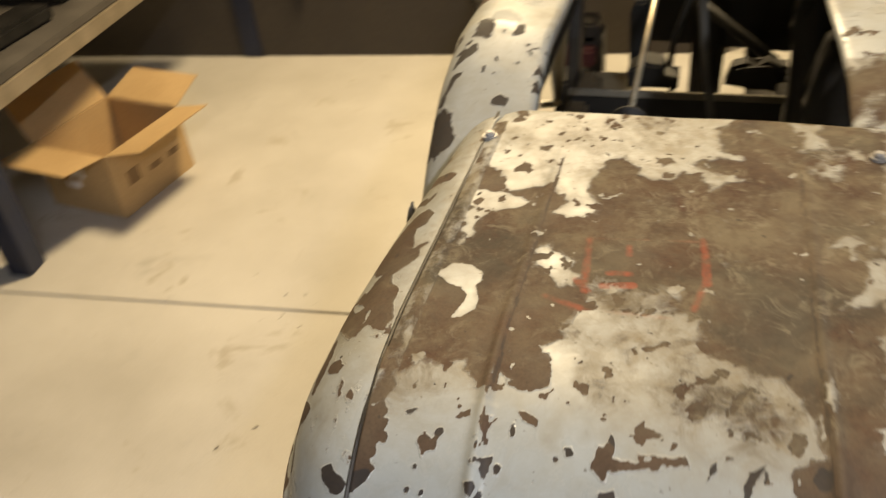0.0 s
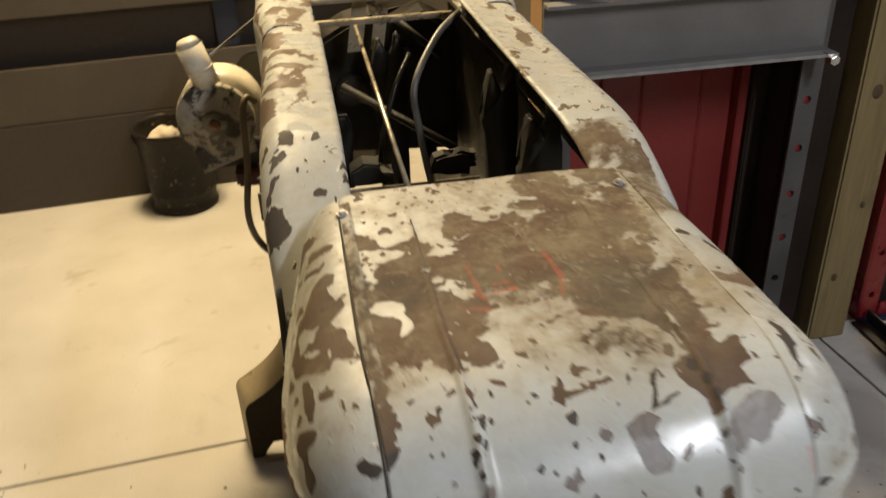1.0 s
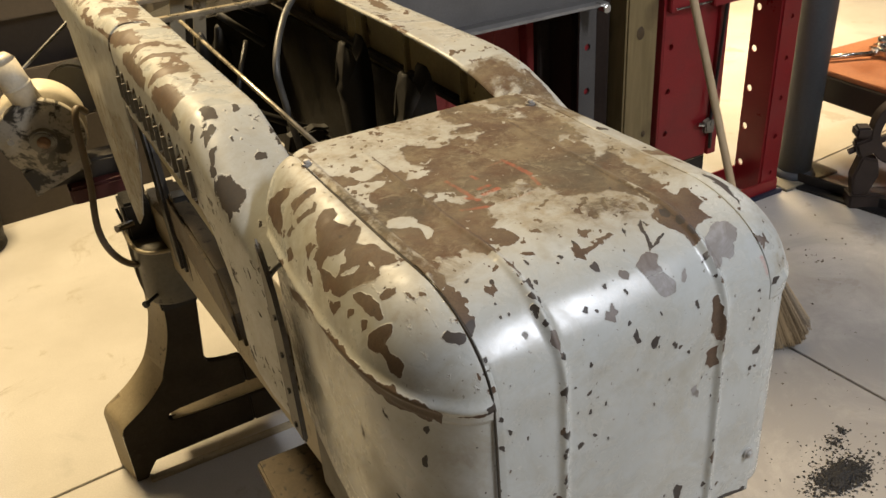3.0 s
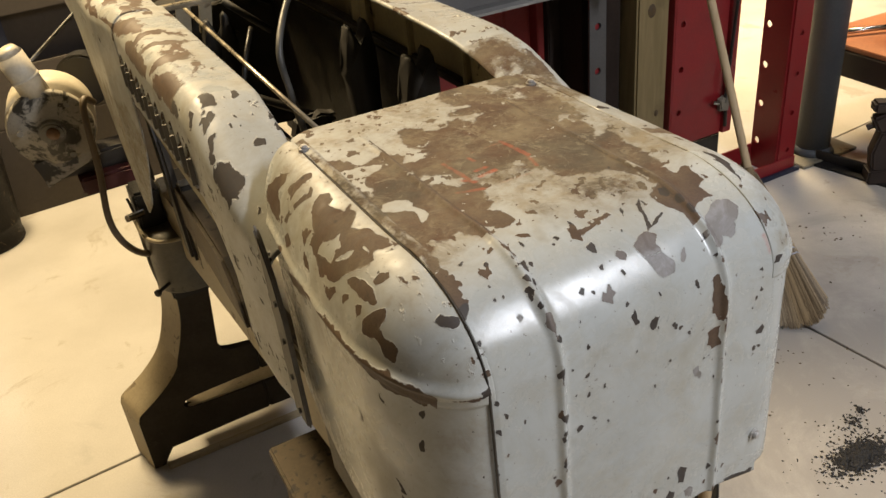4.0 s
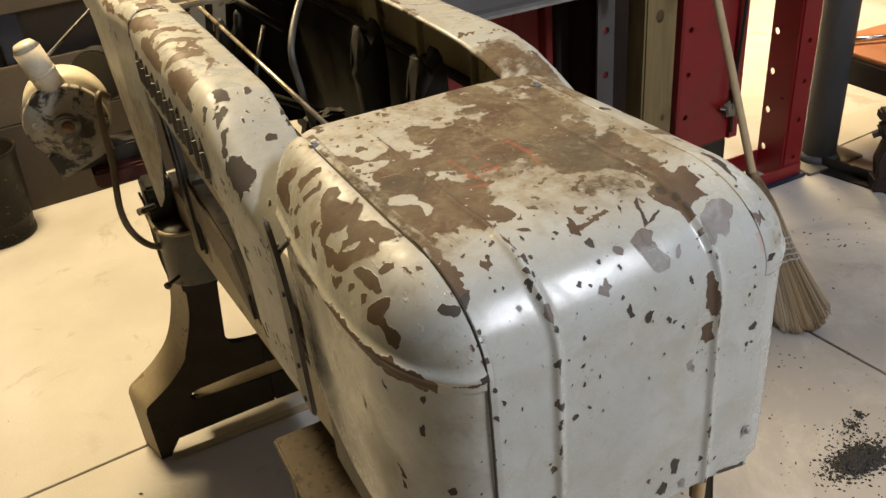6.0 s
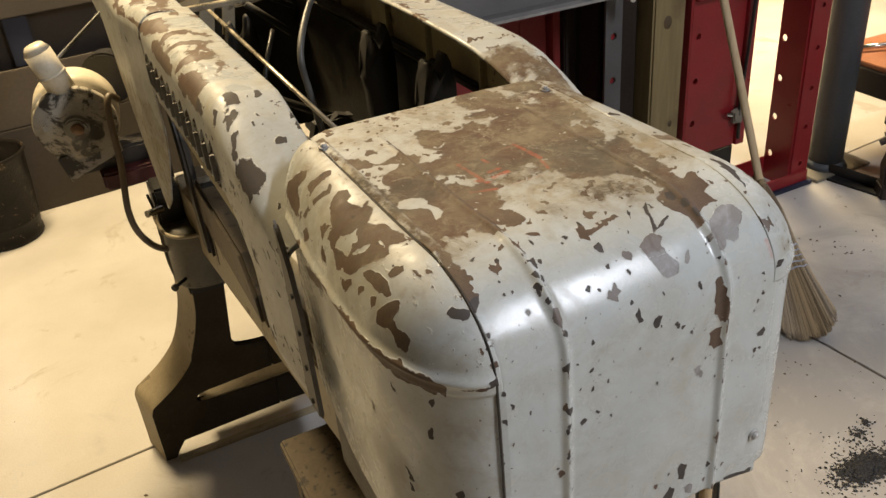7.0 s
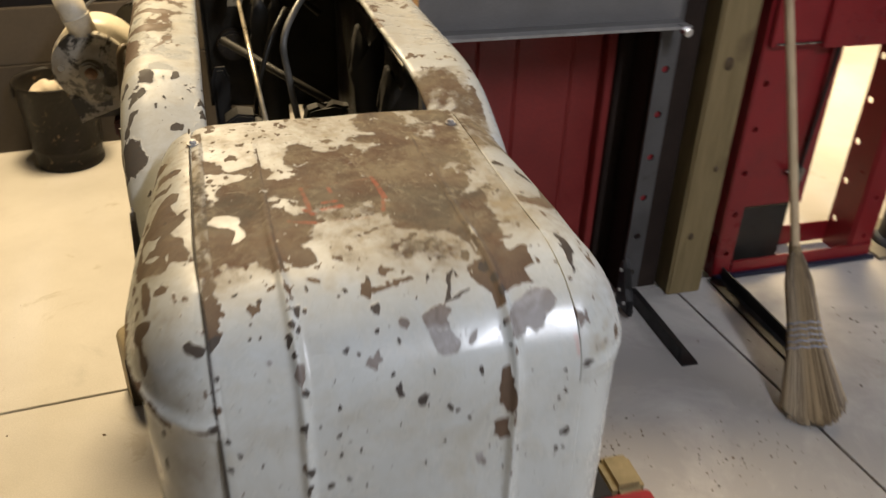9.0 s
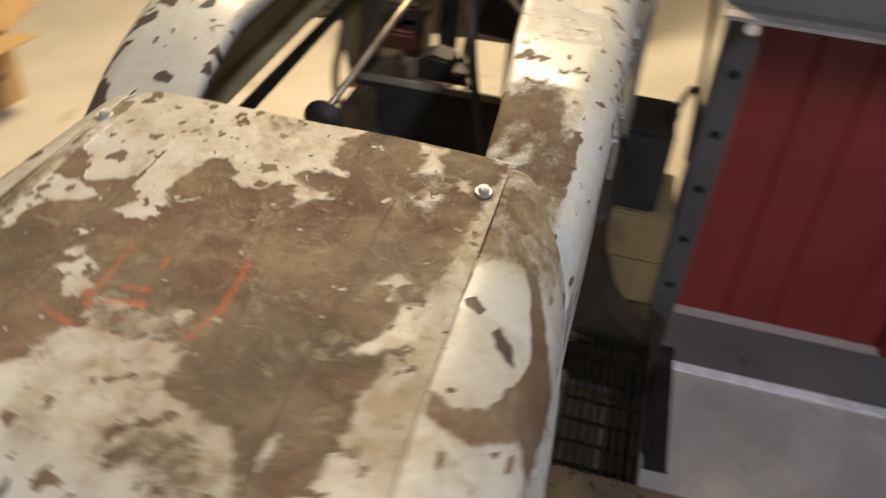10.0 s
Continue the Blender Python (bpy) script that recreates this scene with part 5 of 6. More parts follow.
def holed_bar(x0, x1, y0, y1, z0, z1, xs, zs, r, axis="y"):
    """A flat bar with a row of round holes through it: strips between holes, each hole a ring of facets."""
    bm = bmesh.new()
    t0, t1 = (y0, y1)
    cells = [z0] + [(a + b) / 2 for a, b in zip(zs, zs[1:])] + [z1]
    n = 12
    for c0, c1, zc in zip(cells, cells[1:], zs):
        ring = [(xs + r * math.cos(2 * math.pi * k / n), zc + r * math.sin(2 * math.pi * k / n)) for k in range(n)]
        rim = []
        for k in range(n):
            dx, dz = math.cos(2 * math.pi * k / n), math.sin(2 * math.pi * k / n)
            sc = min((x1 - xs) / dx if dx > 1e-6 else (x0 - xs) / dx if dx < -1e-6 else 1e9, (c1 - zc) / dz if dz > 1e-6 else (c0 - zc) / dz if dz < -1e-6 else 1e9)
            rim.append((xs + sc * dx, zc + sc * dz))
        corners = [(x1, c1), (x0, c1), (x0, c0), (x1, c0)]
        for t in (t0, t1):
            def P(p):
                return (p[0], t, p[1]) if axis == "y" else (t, p[0], p[1])
            vi = [bm.verts.new(P(p)) for p in ring]
            vo = [bm.verts.new(P(p)) for p in rim]
            for k in range(n):
                k2 = (k + 1) % n
                bm.faces.new((vi[k], vi[k2], vo[k2], vo[k]))
                for cx, cz in corners:
                    a, b = rim[k], rim[k2]
                    if (abs(a[0] - cx) < 1e-6 and abs(b[1] - cz) < 1e-6 or abs(a[1] - cz) < 1e-6 and abs(b[0] - cx) < 1e-6) and math.hypot(a[0] - cx, a[1] - cz) > 1e-6 and math.hypot(b[0] - cx, b[1] - cz) > 1e-6:
                        bm.faces.new((vo[k], vo[k2], bm.verts.new(P((cx, cz)))))
            if t == t0:
                first = vi
            else:
                for k in range(n):
                    bm.faces.new((first[k], first[(k + 1) % n], vi[(k + 1) % n], vi[k]))
    # long edges
    for x in (x0, x1):
        q = [(x, t0, z0), (x, t1, z0), (x, t1, z1), (x, t0, z1)]
        bm.faces.new([bm.verts.new(p if axis == "y" else (p[1], p[0], p[2])) for p in q])
    for z in (z0, z1):
        q = [(x0, t0, z), (x1, t0, z), (x1, t1, z), (x0, t1, z)]
        bm.faces.new([bm.verts.new(p if axis == "y" else (p[1], p[0], p[2])) for p in q])
    bmesh.ops.remove_doubles(bm, verts=bm.verts, dist=1e-5)
    return bm


WORNLIP = surface("worn_lip", (0.24, 0.235, 0.225), (0.40, 0.39, 0.375), 0.4, 0.3, 22, 200, 0.2, 0.0006)


def grey_frame():
    t = thing("equipment_rack", (0.7, 1.05, 0), "grey painted steel frame with punched uprights and a channel beam", "rack")
    zs = [0.107 + 0.127 * k for k in range(9)]
    for x0, x1 in ((0.385, 0.437), (1.006, 1.062)):
        up = part("upright", holed_bar(x0, x1, 1.035, 1.043, 0.05, 1.25, (x0 + x1) / 2, zs, 0.0105), DARKSTEEL, t, "dark grey flat upright with round holes")
        out = x0 if x0 < 0.7 else x1
        if x0 < 0.7:
            # added black sheet, only there to make the holes look dark
            part("hole_backing", block(x0 + 0.003, x1 - 0.001, 1.050, 1.056, 0.05, 1.25, 0.001), PITCH, up)
        else:
            part("hole_backing", block(x0 + 0.008, x1 - 0.008, 1.0435, 1.047, 0.30, 1.25, 0.001), RED, up, "red strip behind the holes")
        part("flange", block(out - 0.006, out + 0.002, 1.043, 1.10, 0.05, 1.25, 0.001), DARKSTEEL, up)
    beam = part("beam", slab([(0.985, .872), (1.028, .872), (1.028, 1.03), (0.985, 1.03), (0.985, 1.022), (1.020, 1.022), (1.020, .880), (0.985, .880)], "x", 0.36, 1.040, 0.001), GREYSTEEL, t, "grey channel beam")
    part("lip", block(0.36, 1.040, 0.955, 0.986, .872, .880, 0.001), WORNLIP, beam, "bright worn lip")
    for x in (0.408, 1.028):
        part("bolt", bar((x, 0.945, 0.866), (x, 0.972, 0.866), 0.0125, 6, bevel=0.002), CHROME, t, "bright bolt end")
    part("cap_plate", block(0.955, 1.05, 0.985, 1.03, 1.032, 1.10, 0.004), GREYSTEEL, t)
    for x0, x1 in ((0.425, 0.432), (1.045, 1.052)):
        f = part("foot", block(x0, x1 + 0.042, 0.709, 1.09, 0.0, 0.007, 0.001), BLACK, t, "black angle-iron foot")
        part("foot_rib", block(x0, x1, 0.735, 1.09, 0.007, 0.045, 0.001), BLACK, f)
    part("shelf", block(0.39, 1.005, 1.0445, 1.22, 1.030, 1.038, 0.001), GREYSTEEL, t)
    clamp = part("foot_clamp", slab([(0.945, .012), (1.034, .012), (1.034, .155), (1.018, .175), (0.998, .150), (0.985, .085), (0.955, .060)], "x", 0.990, 1.012, 0.005), BLACK, t, "oily black foot clamp")
    for y, z in ((0.972, 0.045), (1.010, 0.070), (1.016, 0.135)):
        part("clamp_screw", bar((0.984, y, z), (0.991, y, z), 0.006, 8, bevel=0.001), SCREW, clamp)


grey_frame()


def gearbox():
    """An oily lump of machinery on the frame's shelf."""
    t = thing("machine_casting", (0.72, 1.12, 1.0), "oily black machine casting lying on the grey frame", "casting")
    part("body", block(0.56, 0.86, 1.05, 1.20, 1.0385, 1.12, 0.02), PITCH, t)
    for x, r in ((0.60, 0.05), (0.70, 0.062), (0.81, 0.045)):
        part("bearing_cap", bar((x, 1.035, 1.10), (x, 1.07, 1.10), r, 24, bevel=0.008), CAST, t)
    part("shaft", bar((0.50, 1.11, 1.10), (0.94, 1.11, 1.10), 0.02, 16, bevel=0.004), CASTPAINT, t)
    part("pulley", bar((0.48, 1.11, 1.10), (0.515, 1.11, 1.10), 0.065, 28, bevel=0.006), DULLRED, t, "dull red pulley")


def red_door():
    t = tagged(new("door_1"), "dull red ribbed sheet-metal door in a dark frame", "door", kind="structure")
    t.location = (0.7, 1.27, 0)
    for x0, x1 in ((0.452, 0.588), (0.5885, 0.703), (0.7035, 0.871), (0.8715, 0.961)):
        part("panel", slab([(x0, 1.266), (x0 + 0.006, 1.262), (x1 - 0.006, 1.262), (x1, 1.266), (x1, 1.279), (x0, 1.279)], "z", 0.0, 1.5), REDDOOR, t)
    part("backing", block(0.449, 0.961, 1.280, 1.30, 0.0, 1.5, 0.001), BLACK, t)
    part("head_rail", block(0.45, 0.962, 1.235, 1.261, 0.862, 0.90, 0.003), REDDOOR, t)
    part("edge_strip", block(0.962, 0.985, 1.225, 1.285, 0.0, 1.5, 0.003), REDDOOR, t, "red edge strip")
    # dark strip paints in the shadow on the door's right side
    part("return", block(0.986, 1.030, 1.205, 1.29, 0.0, 2.3, 0.004), COLUMN, t, "door return, its shadow put into a dark colour")
    part("frame", block(1.032, 1.165, 1.10, 1.29, 0.0, 2.3, 0.004), COLUMN, t, "blackened timber column")
    part("jamb", block(0.405, 0.448, 1.10, 1.29, 0.0, 2.3, 0.004), JAMB, t, "tan timber jamb")
    part("threshold", block(0.44, 1.03, 1.018, 1.046, 0.0005, 0.006, 0.001), ALUMINIUM, t, "threshold strip, its glint put into a near-white colour")
    # added sheet: the floor's shade behind the threshold, as a grey
    part("floor_shade_sheet", block(0.45, 0.98, 1.047, 1.225, 0.0005, 0.004, 0.001), FLOORSHADE, t, "grey sheet standing in for the shaded floor")
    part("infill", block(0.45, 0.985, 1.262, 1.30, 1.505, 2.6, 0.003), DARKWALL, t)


# grey that paints in the shaded floor before the door
FLOORSHADE = surface("shaded_floor_grey", (0.15, 0.15, 0.155), (0.21, 0.21, 0.215), 0.4, 0.2, 5, 160)
JAMB = surface("tan_jamb", (0.34, 0.20, 0.10), (0.44, 0.28, 0.15), 0.6, 0, 6, 120)
red_door()
gearbox()

KNOT = surface("timber_knot", (0.055, 0.034, 0.015), (0.11, 0.072, 0.032), 0.7, 0, 60, 300)
post = part("timber_post", block(1.172, 1.288, 1.035, 1.155, 0, 3.2, 0.006), TIMBER)
for kx, ky, kz, kr in ((1.222, 1.035, 0.745, 0.017), (1.252, 1.035, 0.43, 0.009), (1.215, 1.035, 0.21, 0.011), (1.262, 1.035, 1.02, 0.014)):
    knot = bar((kx, ky + 0.004, kz), (kx, ky - 0.0012, kz), kr, 20, r2=0.8 * kr)
    for v in knot.verts:
        v.co.z = kz + 1.35 * (v.co.z - kz)
    part("knot", knot, KNOT, post, "dark brown knot", True)
tagged(post, "square weathered greenish timber post with knots", "post", kind="structure")
# drawn back out of view to keep the left lamp off the press
tagged(part("partition_light_block", block(1.295, 1.345, 1.18, 2.68, 0, 3.2, 0.003), BLACK), "dark partition by the timber post, its unseen run back added to block light", "wall", kind="structure")


def shop_press():
    t = thing("shop_press", (1.67, 1.15, 0), "red shop press of punched channel uprights on a dark base", "press")
    zs = [0.085 + 0.142 * k for k in range(9)]
    left = part("upright", holed_bar(1.374, 1.430, 1.100, 1.107, 0.0, 1.36, 1.402, zs, 0.010), RED, t, "red channel upright with holes")
    part("web", block(1.366, 1.3735, 1.100, 1.23, 0.0, 1.36, 0.001), RED, left)
    # added sheet that keeps light from showing through the holes
    part("hole_backing", block(1.376, 1.429, 1.118, 1.122, 0.0, 1.36, 0.001), RED, left)
    right = part("upright", holed_bar(1.8836, 1.962, 1.100, 1.107, 0.0, 1.36, 1.925, zs, 0.009), RED, t, "red channel upright with holes")
    part("web", holed_bar(1.1065, 1.222, 1.876, 1.8835, 0.0, 1.36, 1.200, [z + 0.02 for z in zs], 0.0125, "x"), RED, right, "dark red web with bright holes")
    # same added light stop behind the right upright's holes
    part("hole_backing", block(1.89, 1.961, 1.118, 1.122, 0.0, 1.36, 0.001), RED, right)
    part("guard_plate", block(1.4305, 1.596, 1.108, 1.114, 0.245, 0.80, 0.002), RED, t, "red sheet hanging between the uprights")
    part("plate_flange", block(1.597, 1.634, 1.098, 1.116, 0.245, 0.80, 0.002), RED, t)
    bed = part("press_bed", slab([(1.066, .760), (1.0915, .760), (1.0915, .90), (1.066, .90)], "x", 1.535, 1.978, 0.003), RED, t, "red chequered bed beam")
    for k in range(40):
        part("chequer", block(-0.006, 0.006, -0.0014, 0.0014, -0.0018, 0.0018, 0, m=pose(1.55 + 0.0215 * (k % 20), 1.0652, 0.785 + 0.045 * (k // 20) + 0.02 * (k % 2), 0, 35 if k % 2 else -35, 0)), RED, bed)
    part("cross_beam", slab([(1.080, .765), (1.0985, .765), (1.0985, .90), (1.080, .90)], "x", 1.375, 1.534, 0.003), RED, t)
    part("pin", bar((1.39, 1.075, 0.775), (1.53, 1.075, 0.775), 0.004, 8), CHROME, t)
    low = part("base_beam", block(1.431, 1.962, 1.092, 1.0995, 0.012, 0.056, 0.002), RED, t, "red angle base beam")
    part("base_ledge", block(1.431, 1.875, 1.108, 1.135, 0.010, 0.016, 0.001), GREYSTEEL, low)
    # plain dark block filling the left part of the opening
    part("dark_block", block(1.436, 1.63, 1.140, 1.19, 0.017, 0.225, 0.004), SOOT, t, "dark block behind the plate")
    part("base_beam", block(1.375, 1.875, 1.216, 1.223, 0.012, 0.085, 0.002), RED, t, "red angle base beam")
    part("base_strip", block(1.36, 1.975, 1.076, 1.091, 0.0, 0.016, 0.002), BLUE, t, "dark blue base strip")
    part("back_bar", block(1.70, 1.745, 1.23, 1.60, 0.0, 0.04, 0.003), BLACK, t)
    for x0, y0 in ((1.345, 0.60), (2.03, 0.72)):
        m = pose(x0, 1.085, 0, 0, 0, 0 if x0 < 1.5 else 11)
        f = part("foot", block(0, 0.05, y0 - 1.085, 0, 0.0, 0.008, 0.001, m=m), BLACK, t, "black angle foot")
        part("foot_rib", block(0.043, 0.05, y0 - 1.085, 0, 0.0085, 0.045, 0.001, m=m), BLACK, f)
    part("pull_rod", bar((1.583, 1.085, 0.36), (1.622, 1.082, 1.05), 0.0055, 10), BLACK, t, "thin black rod")
    clamp = part("toggle", bar((1.535, 1.09, 0.372), (1.60, 1.09, 0.352), 0.007, 8), CHROME, t, "greasy steel toggle")
    part("toggle_body", slab([(1.565, .335), (1.60, .33), (1.605, .37), (1.585, .385), (1.56, .375)], "y", 1.08, 1.10, 0.004), CASTPAINT, clamp)
    part("lever", bar((1.60, 1.095, 0.345), (1.603, 1.095, 0.27), 0.006, 8), CAST, clamp)


shop_press()

pipe = thing("pipe_stand", (2.118, 1.15, 0), "slate-grey steel pipe column on a square base plate", "pillar")
part("tube", bar((2.118, 1.15, 0.012), (2.118, 1.15, 1.9), 0.060, 36), PIPE, pipe, smooth=True)
part("base_plate", block(1.985, 2.26, 1.065, 1.30, 0.0, 0.012, 0.002), CASTPAINT, pipe)
part("collar", bar((2.118, 1.15, 0.012), (2.118, 1.15, 0.035), 0.078, 32, r2=0.064), PIPE, pipe, smooth=True)


def low_table():
    t = thing("work_trolley", (2.6, 1.1, 0), "low steel work table with a worn orange top", "table")
    m = pose(2.222, 0.875, 0, 0, 0, -2)
    part("top", block(0, 0.9, 0.0, 0.46, 0.366, 0.384, 0.003, m=m), ORANGE, t)
    part("side_rail", block(-0.008, 0.03, -0.006, 0.40, 0.272, 0.3655, 0.003, m=m), RAILBROWN, t, "dark brown steel side rail")
    part("front_rail", block(0.031, 0.9, 0.0, 0.03, 0.30, 0.3655, 0.003, m=m), ORANGE, t)
    for x, y in ((0.0, 0.34), (0.84, 0.02), (0.84, 0.40)):
        part("leg", block(x, x + 0.035, y, y + 0.035, 0, 0.271 if x < 0.5 else 0.299, 0.003, m=m), RAILBROWN, t)
    part("corner_block", block(-0.012, 0.03, 0.355, 0.385, 0.3845, 0.40, 0.004, m=m), BRASS, t)
    s = part("label_plate", block(0.10, 0.46, -0.003, -0.0005, 0.303, 0.362, 0.0005, m=m), YELLOW, t, "yellow label with a dark sign and bars")
    part("label_sign", slab([(0.135, .318), (0.17, .318), (0.1525, .348)], "y", -0.0045, -0.0031, 0), BLACK, s).matrix_world = m
    part("label_bar", block(0.195, 0.36, -0.0045, -0.0031, 0.330, 0.337, 0.0, m=m), BLACK, s)


RAILBROWN = surface("brown_steel", (0.03, 0.02, 0.013), (0.055, 0.038, 0.025), 0.55, 0.1, 9, 160)
low_table()
tool = thing("torque_tool", (2.4, 1.15, 0.385), "chromed ratchet tool lying on the orange table", "tool")
part("shaft", bar((2.30, 1.235, 0.400), (2.47, 1.155, 0.402), 0.010, 14), CHROME, tool, smooth=True)
part("head", block(2.47, 2.535, 1.10, 1.19, 0.3845, 0.43, 0.014), CHROME, tool)
part("neck", bar((2.50, 1.15, 0.43), (2.50, 1.15, 0.46), 0.018, 14, bevel=0.004), CHROME, tool, smooth=True)
part("grip", bar((2.53, 1.14, 0.410), (2.68, 1.07, 0.410), 0.019, 16, bevel=0.004), CASTPAINT, tool, smooth=True)
part("socket", bar((2.68, 1.07, 0.410), (2.72, 1.05, 0.410), 0.024, 16, bevel=0.003), CHROME, tool, smooth=True)
part("rod", bar((2.52, 1.10, 0.394), (2.66, 1.02, 0.394), 0.006, 10), CHROME, tool, smooth=True)
jar = thing("metal_fitting", (2.7, 1.2, 0.384), "small steel fittings on the orange table", "fitting")
part("flange", bar((2.66, 1.20, 0.3845), (2.66, 1.20, 0.41), 0.055, 24, bevel=0.004), CASTPAINT, jar)
part("nut", bar((2.66, 1.20, 0.41), (2.66, 1.20, 0.44), 0.025, 6, bevel=0.003), CHROME, jar)


def steady_rest():
    t = thing("steady_rest", (2.170, 0.790, 0), "rusty brown cast lathe steady rest standing on the floor", "lathe steady")
    m = pose(2.190, 0.800, 0, 0, 0, -36) @ Matrix.Scale(0.96, 4)
    part("foot", block(-0.15, 0.15, -0.04, 0.04, 0.0, 0.055, 0.006, m=m), RUST, t)
    for sx in (-1, 1):
        bm = slab([(sx * 0.14, .05), (sx * 0.09, .05), (sx * 0.06, .13), (sx * 0.075, .19), (sx * 0.13, .20), (sx * 0.15, .12)], "y", -0.03, 0.03, 0.006)
        bmesh.ops.transform(bm, matrix=m, verts=bm.verts)
        part("stand", bm, RUST, t)
    part("stem", bar(m @ Vector((0, 0, .05)), m @ Vector((0, 0, .17)), 0.010, 10), RUST, t)
    n = 40
    bm = bmesh.new()
    rings = []
    for k in range(n):
        a = 2 * math.pi * k / n
        ring = []
        for dr, dy in ((0.082, -0.026), (0.118 + 0.006 * math.cos(3 * a), -0.026), (0.118 + 0.006 * math.cos(3 * a), 0.026), (0.082, 0.026)):
            ring.append(bm.verts.new(m @ Vector((dr * math.cos(a), dy, 0.29 + dr * math.sin(a)))))
        rings.append(ring)
    for k in range(n):
        for i in range(4):
            bm.faces.new((rings[k][i], rings[k][(i + 1) % 4], rings[(k + 1) % n][(i + 1) % 4], rings[(k + 1) % n][i]))
    bmesh.ops.bevel(bm, geom=bm.edges[:], offset=0.003, segments=1, affect="EDGES")
    part("ring", bm, RUST, t)
    for a in (90, 205, 335):
        d = Vector((math.cos(radians(a)), 0, math.sin(radians(a))))
        c = Vector((0, 0, 0.29))
        bm = bmesh.new()
        q = m @ Matrix.Translation(c) @ d.to_track_quat("Z", "Y").to_matrix().to_4x4()
        block(-0.028, 0.028, -0.032, 0.032, 0.085, 0.165, 0.008, bm, q)
        jaw = part("jaw", bm, RUST, t)
        part("jaw_tip", bar(m @ (c + 0.04 * d), m @ (c + 0.09 * d), 0.013, 12), RUST, jaw)
        part("jaw_screw", bar(m @ (c + 0.165 * d), m @ (c + 0.19 * d), 0.011, 8), RUST, jaw)
    part("hinge_lug", block(-0.165, -0.11, -0.03, 0.03, 0.27, 0.31, 0.008, m=m), RUST, t)


RUST = surface("dark_rust", (0.026, 0.018, 0.015), (0.055, 0.037, 0.029), 0.65, 0.2, 14, 140, 0.5, 0.002, (0.12, 0.075, 0.045), 0.66)
steady_rest()


def broom():
    t = thing("broom", (1.24, 0.43, 0), "corn straw broom with a wooden handle leaning on the timber post", "broom")
    tip, neck, top = Vector((1.262, 0.415, 0.0)), Vector((1.332, 0.728, 0.318)), Vector((1.288, 1.012, 1.10))
    ax = (neck - tip).normalized()
    wide = Vector((0.83, -0.52, 0.20))
    wide = (wide - wide.dot(ax) * ax).normalized()
    deep = ax.cross(wide)
    span = (neck - tip).length
    part("handle", hose([neck - 0.05 * (top - neck).normalized(), neck * 0.5 + top * 0.5, top], 0.0115, 10, 14), HANDLE, t, "pale worn wooden handle", True)

    def half(u):
        """Half the width at the share u of the way up from the tips."""
        return 0.088 - 0.047 * min(1, u / 0.5) - 0.012 * max(0, (u - 0.5) / 0.5) - 0.012 * max(0, (u - 0.85) / 0.15)

    def thick(u):
        return 0.020 + 0.014 * u

    bm = bmesh.new()
    n, rings = 28, []
    for i in range(25):
        u = 0.17 + 0.86 * i / 24
        c = tip + ax * span * u
        rings.append([bm.verts.new(c + wide * half(u) * 0.93 * math.cos(a) + deep * thick(u) * 0.85 * math.sin(a)) for a in (2 * math.pi * k / n for k in range(n))])
    for a, b in zip(rings, rings[1:]):
        for k in range(n):
            bm.faces.new((a[k], a[(k + 1) % n], b[(k + 1) % n], b[k]))
    bm.faces.new(rings[0][::-1])
    bm.faces.new(rings[-1])
    head = part("head", bm, STRAW, t, "bundle of straw", True)
    rng = random.Random(5)
    vs, fs = [], []
    for _ in range(1500):
        a, k = rng.uniform(0, 2 * math.pi), rng.uniform(0.86, 1.05)
        start, end = rng.uniform(0.55, 1.0), rng.uniform(-0.005, 0.06) + 0.13 * abs(math.cos(a)) ** 3
        da, w = rng.uniform(-0.12, 0.12), rng.uniform(0.0007, 0.0013)
        pts = []
        for j in range(7):
            u = start + (end - start) * j / 6
            b = a + da * (1 - u)
            p = tip + ax * span * u + wide * half(u) * k * math.cos(b) + deep * thick(u) * (k + 0.02) * math.sin(b)
            p.z = max(p.z, 0.0012)
            pts.append(p)
        side = (wide * -math.sin(a) + deep * math.cos(a)).normalized() * w
        out = (wide * math.cos(a) + deep * math.sin(a)).normalized() * w * 1.2
        base = len(vs)
        for p in pts:
            vs += [p - side, p + side, p + out]
        for j in range(6):
            q = base + 3 * j
            for e, g in ((0, 1), (1, 2), (2, 0)):
                fs.append((q + e, q + g, q + 3 + g, q + 3 + e))
    me = bpy.data.meshes.new("bristles")
    me.from_pydata(vs, [], fs)
    tagged(part("bristles", me, STRANDS, t, "loose splayed straw"), kind="stuff")
    for u in (0.44, 0.475, 0.51, 0.545, 0.58):
        c = tip + ax * span * u
        pts = [c + wide * (half(u) * 1.05) * math.cos(a) + deep * (thick(u) * 1.12) * math.sin(a) + ax * 0.002 * math.sin(9 * a) for a in (2 * math.pi * k / 24 for k in range(25))]
        part("stitching", hose(pts, 0.0022, 2, 6), THREAD, t, "grey-blue binding thread")
    part("collar", bar(neck - 0.012 * ax, neck + 0.035 * ax, 0.019, 18, r2=0.0135), STRAW, t, smooth=True)


broom()

# ---- supports under the hood ----
trestle = thing("wooden_trestle", (0.1, 0.15, 0), "worn wooden plank support with a red-painted rail", "trestle")
part("plank", block(-0.214, 0.44, 0.05, 0.305, 0.43, 0.452, 0.004), PLANK, trestle, "oil-stained plank")
part("leg", block(-0.205, -0.165, 0.08, 0.12, 0.0, 0.43, 0.004), PLANK, trestle)
part("leg", block(0.36, 0.40, 0.08, 0.12, 0.0, 0.43, 0.004), PLANK, trestle)
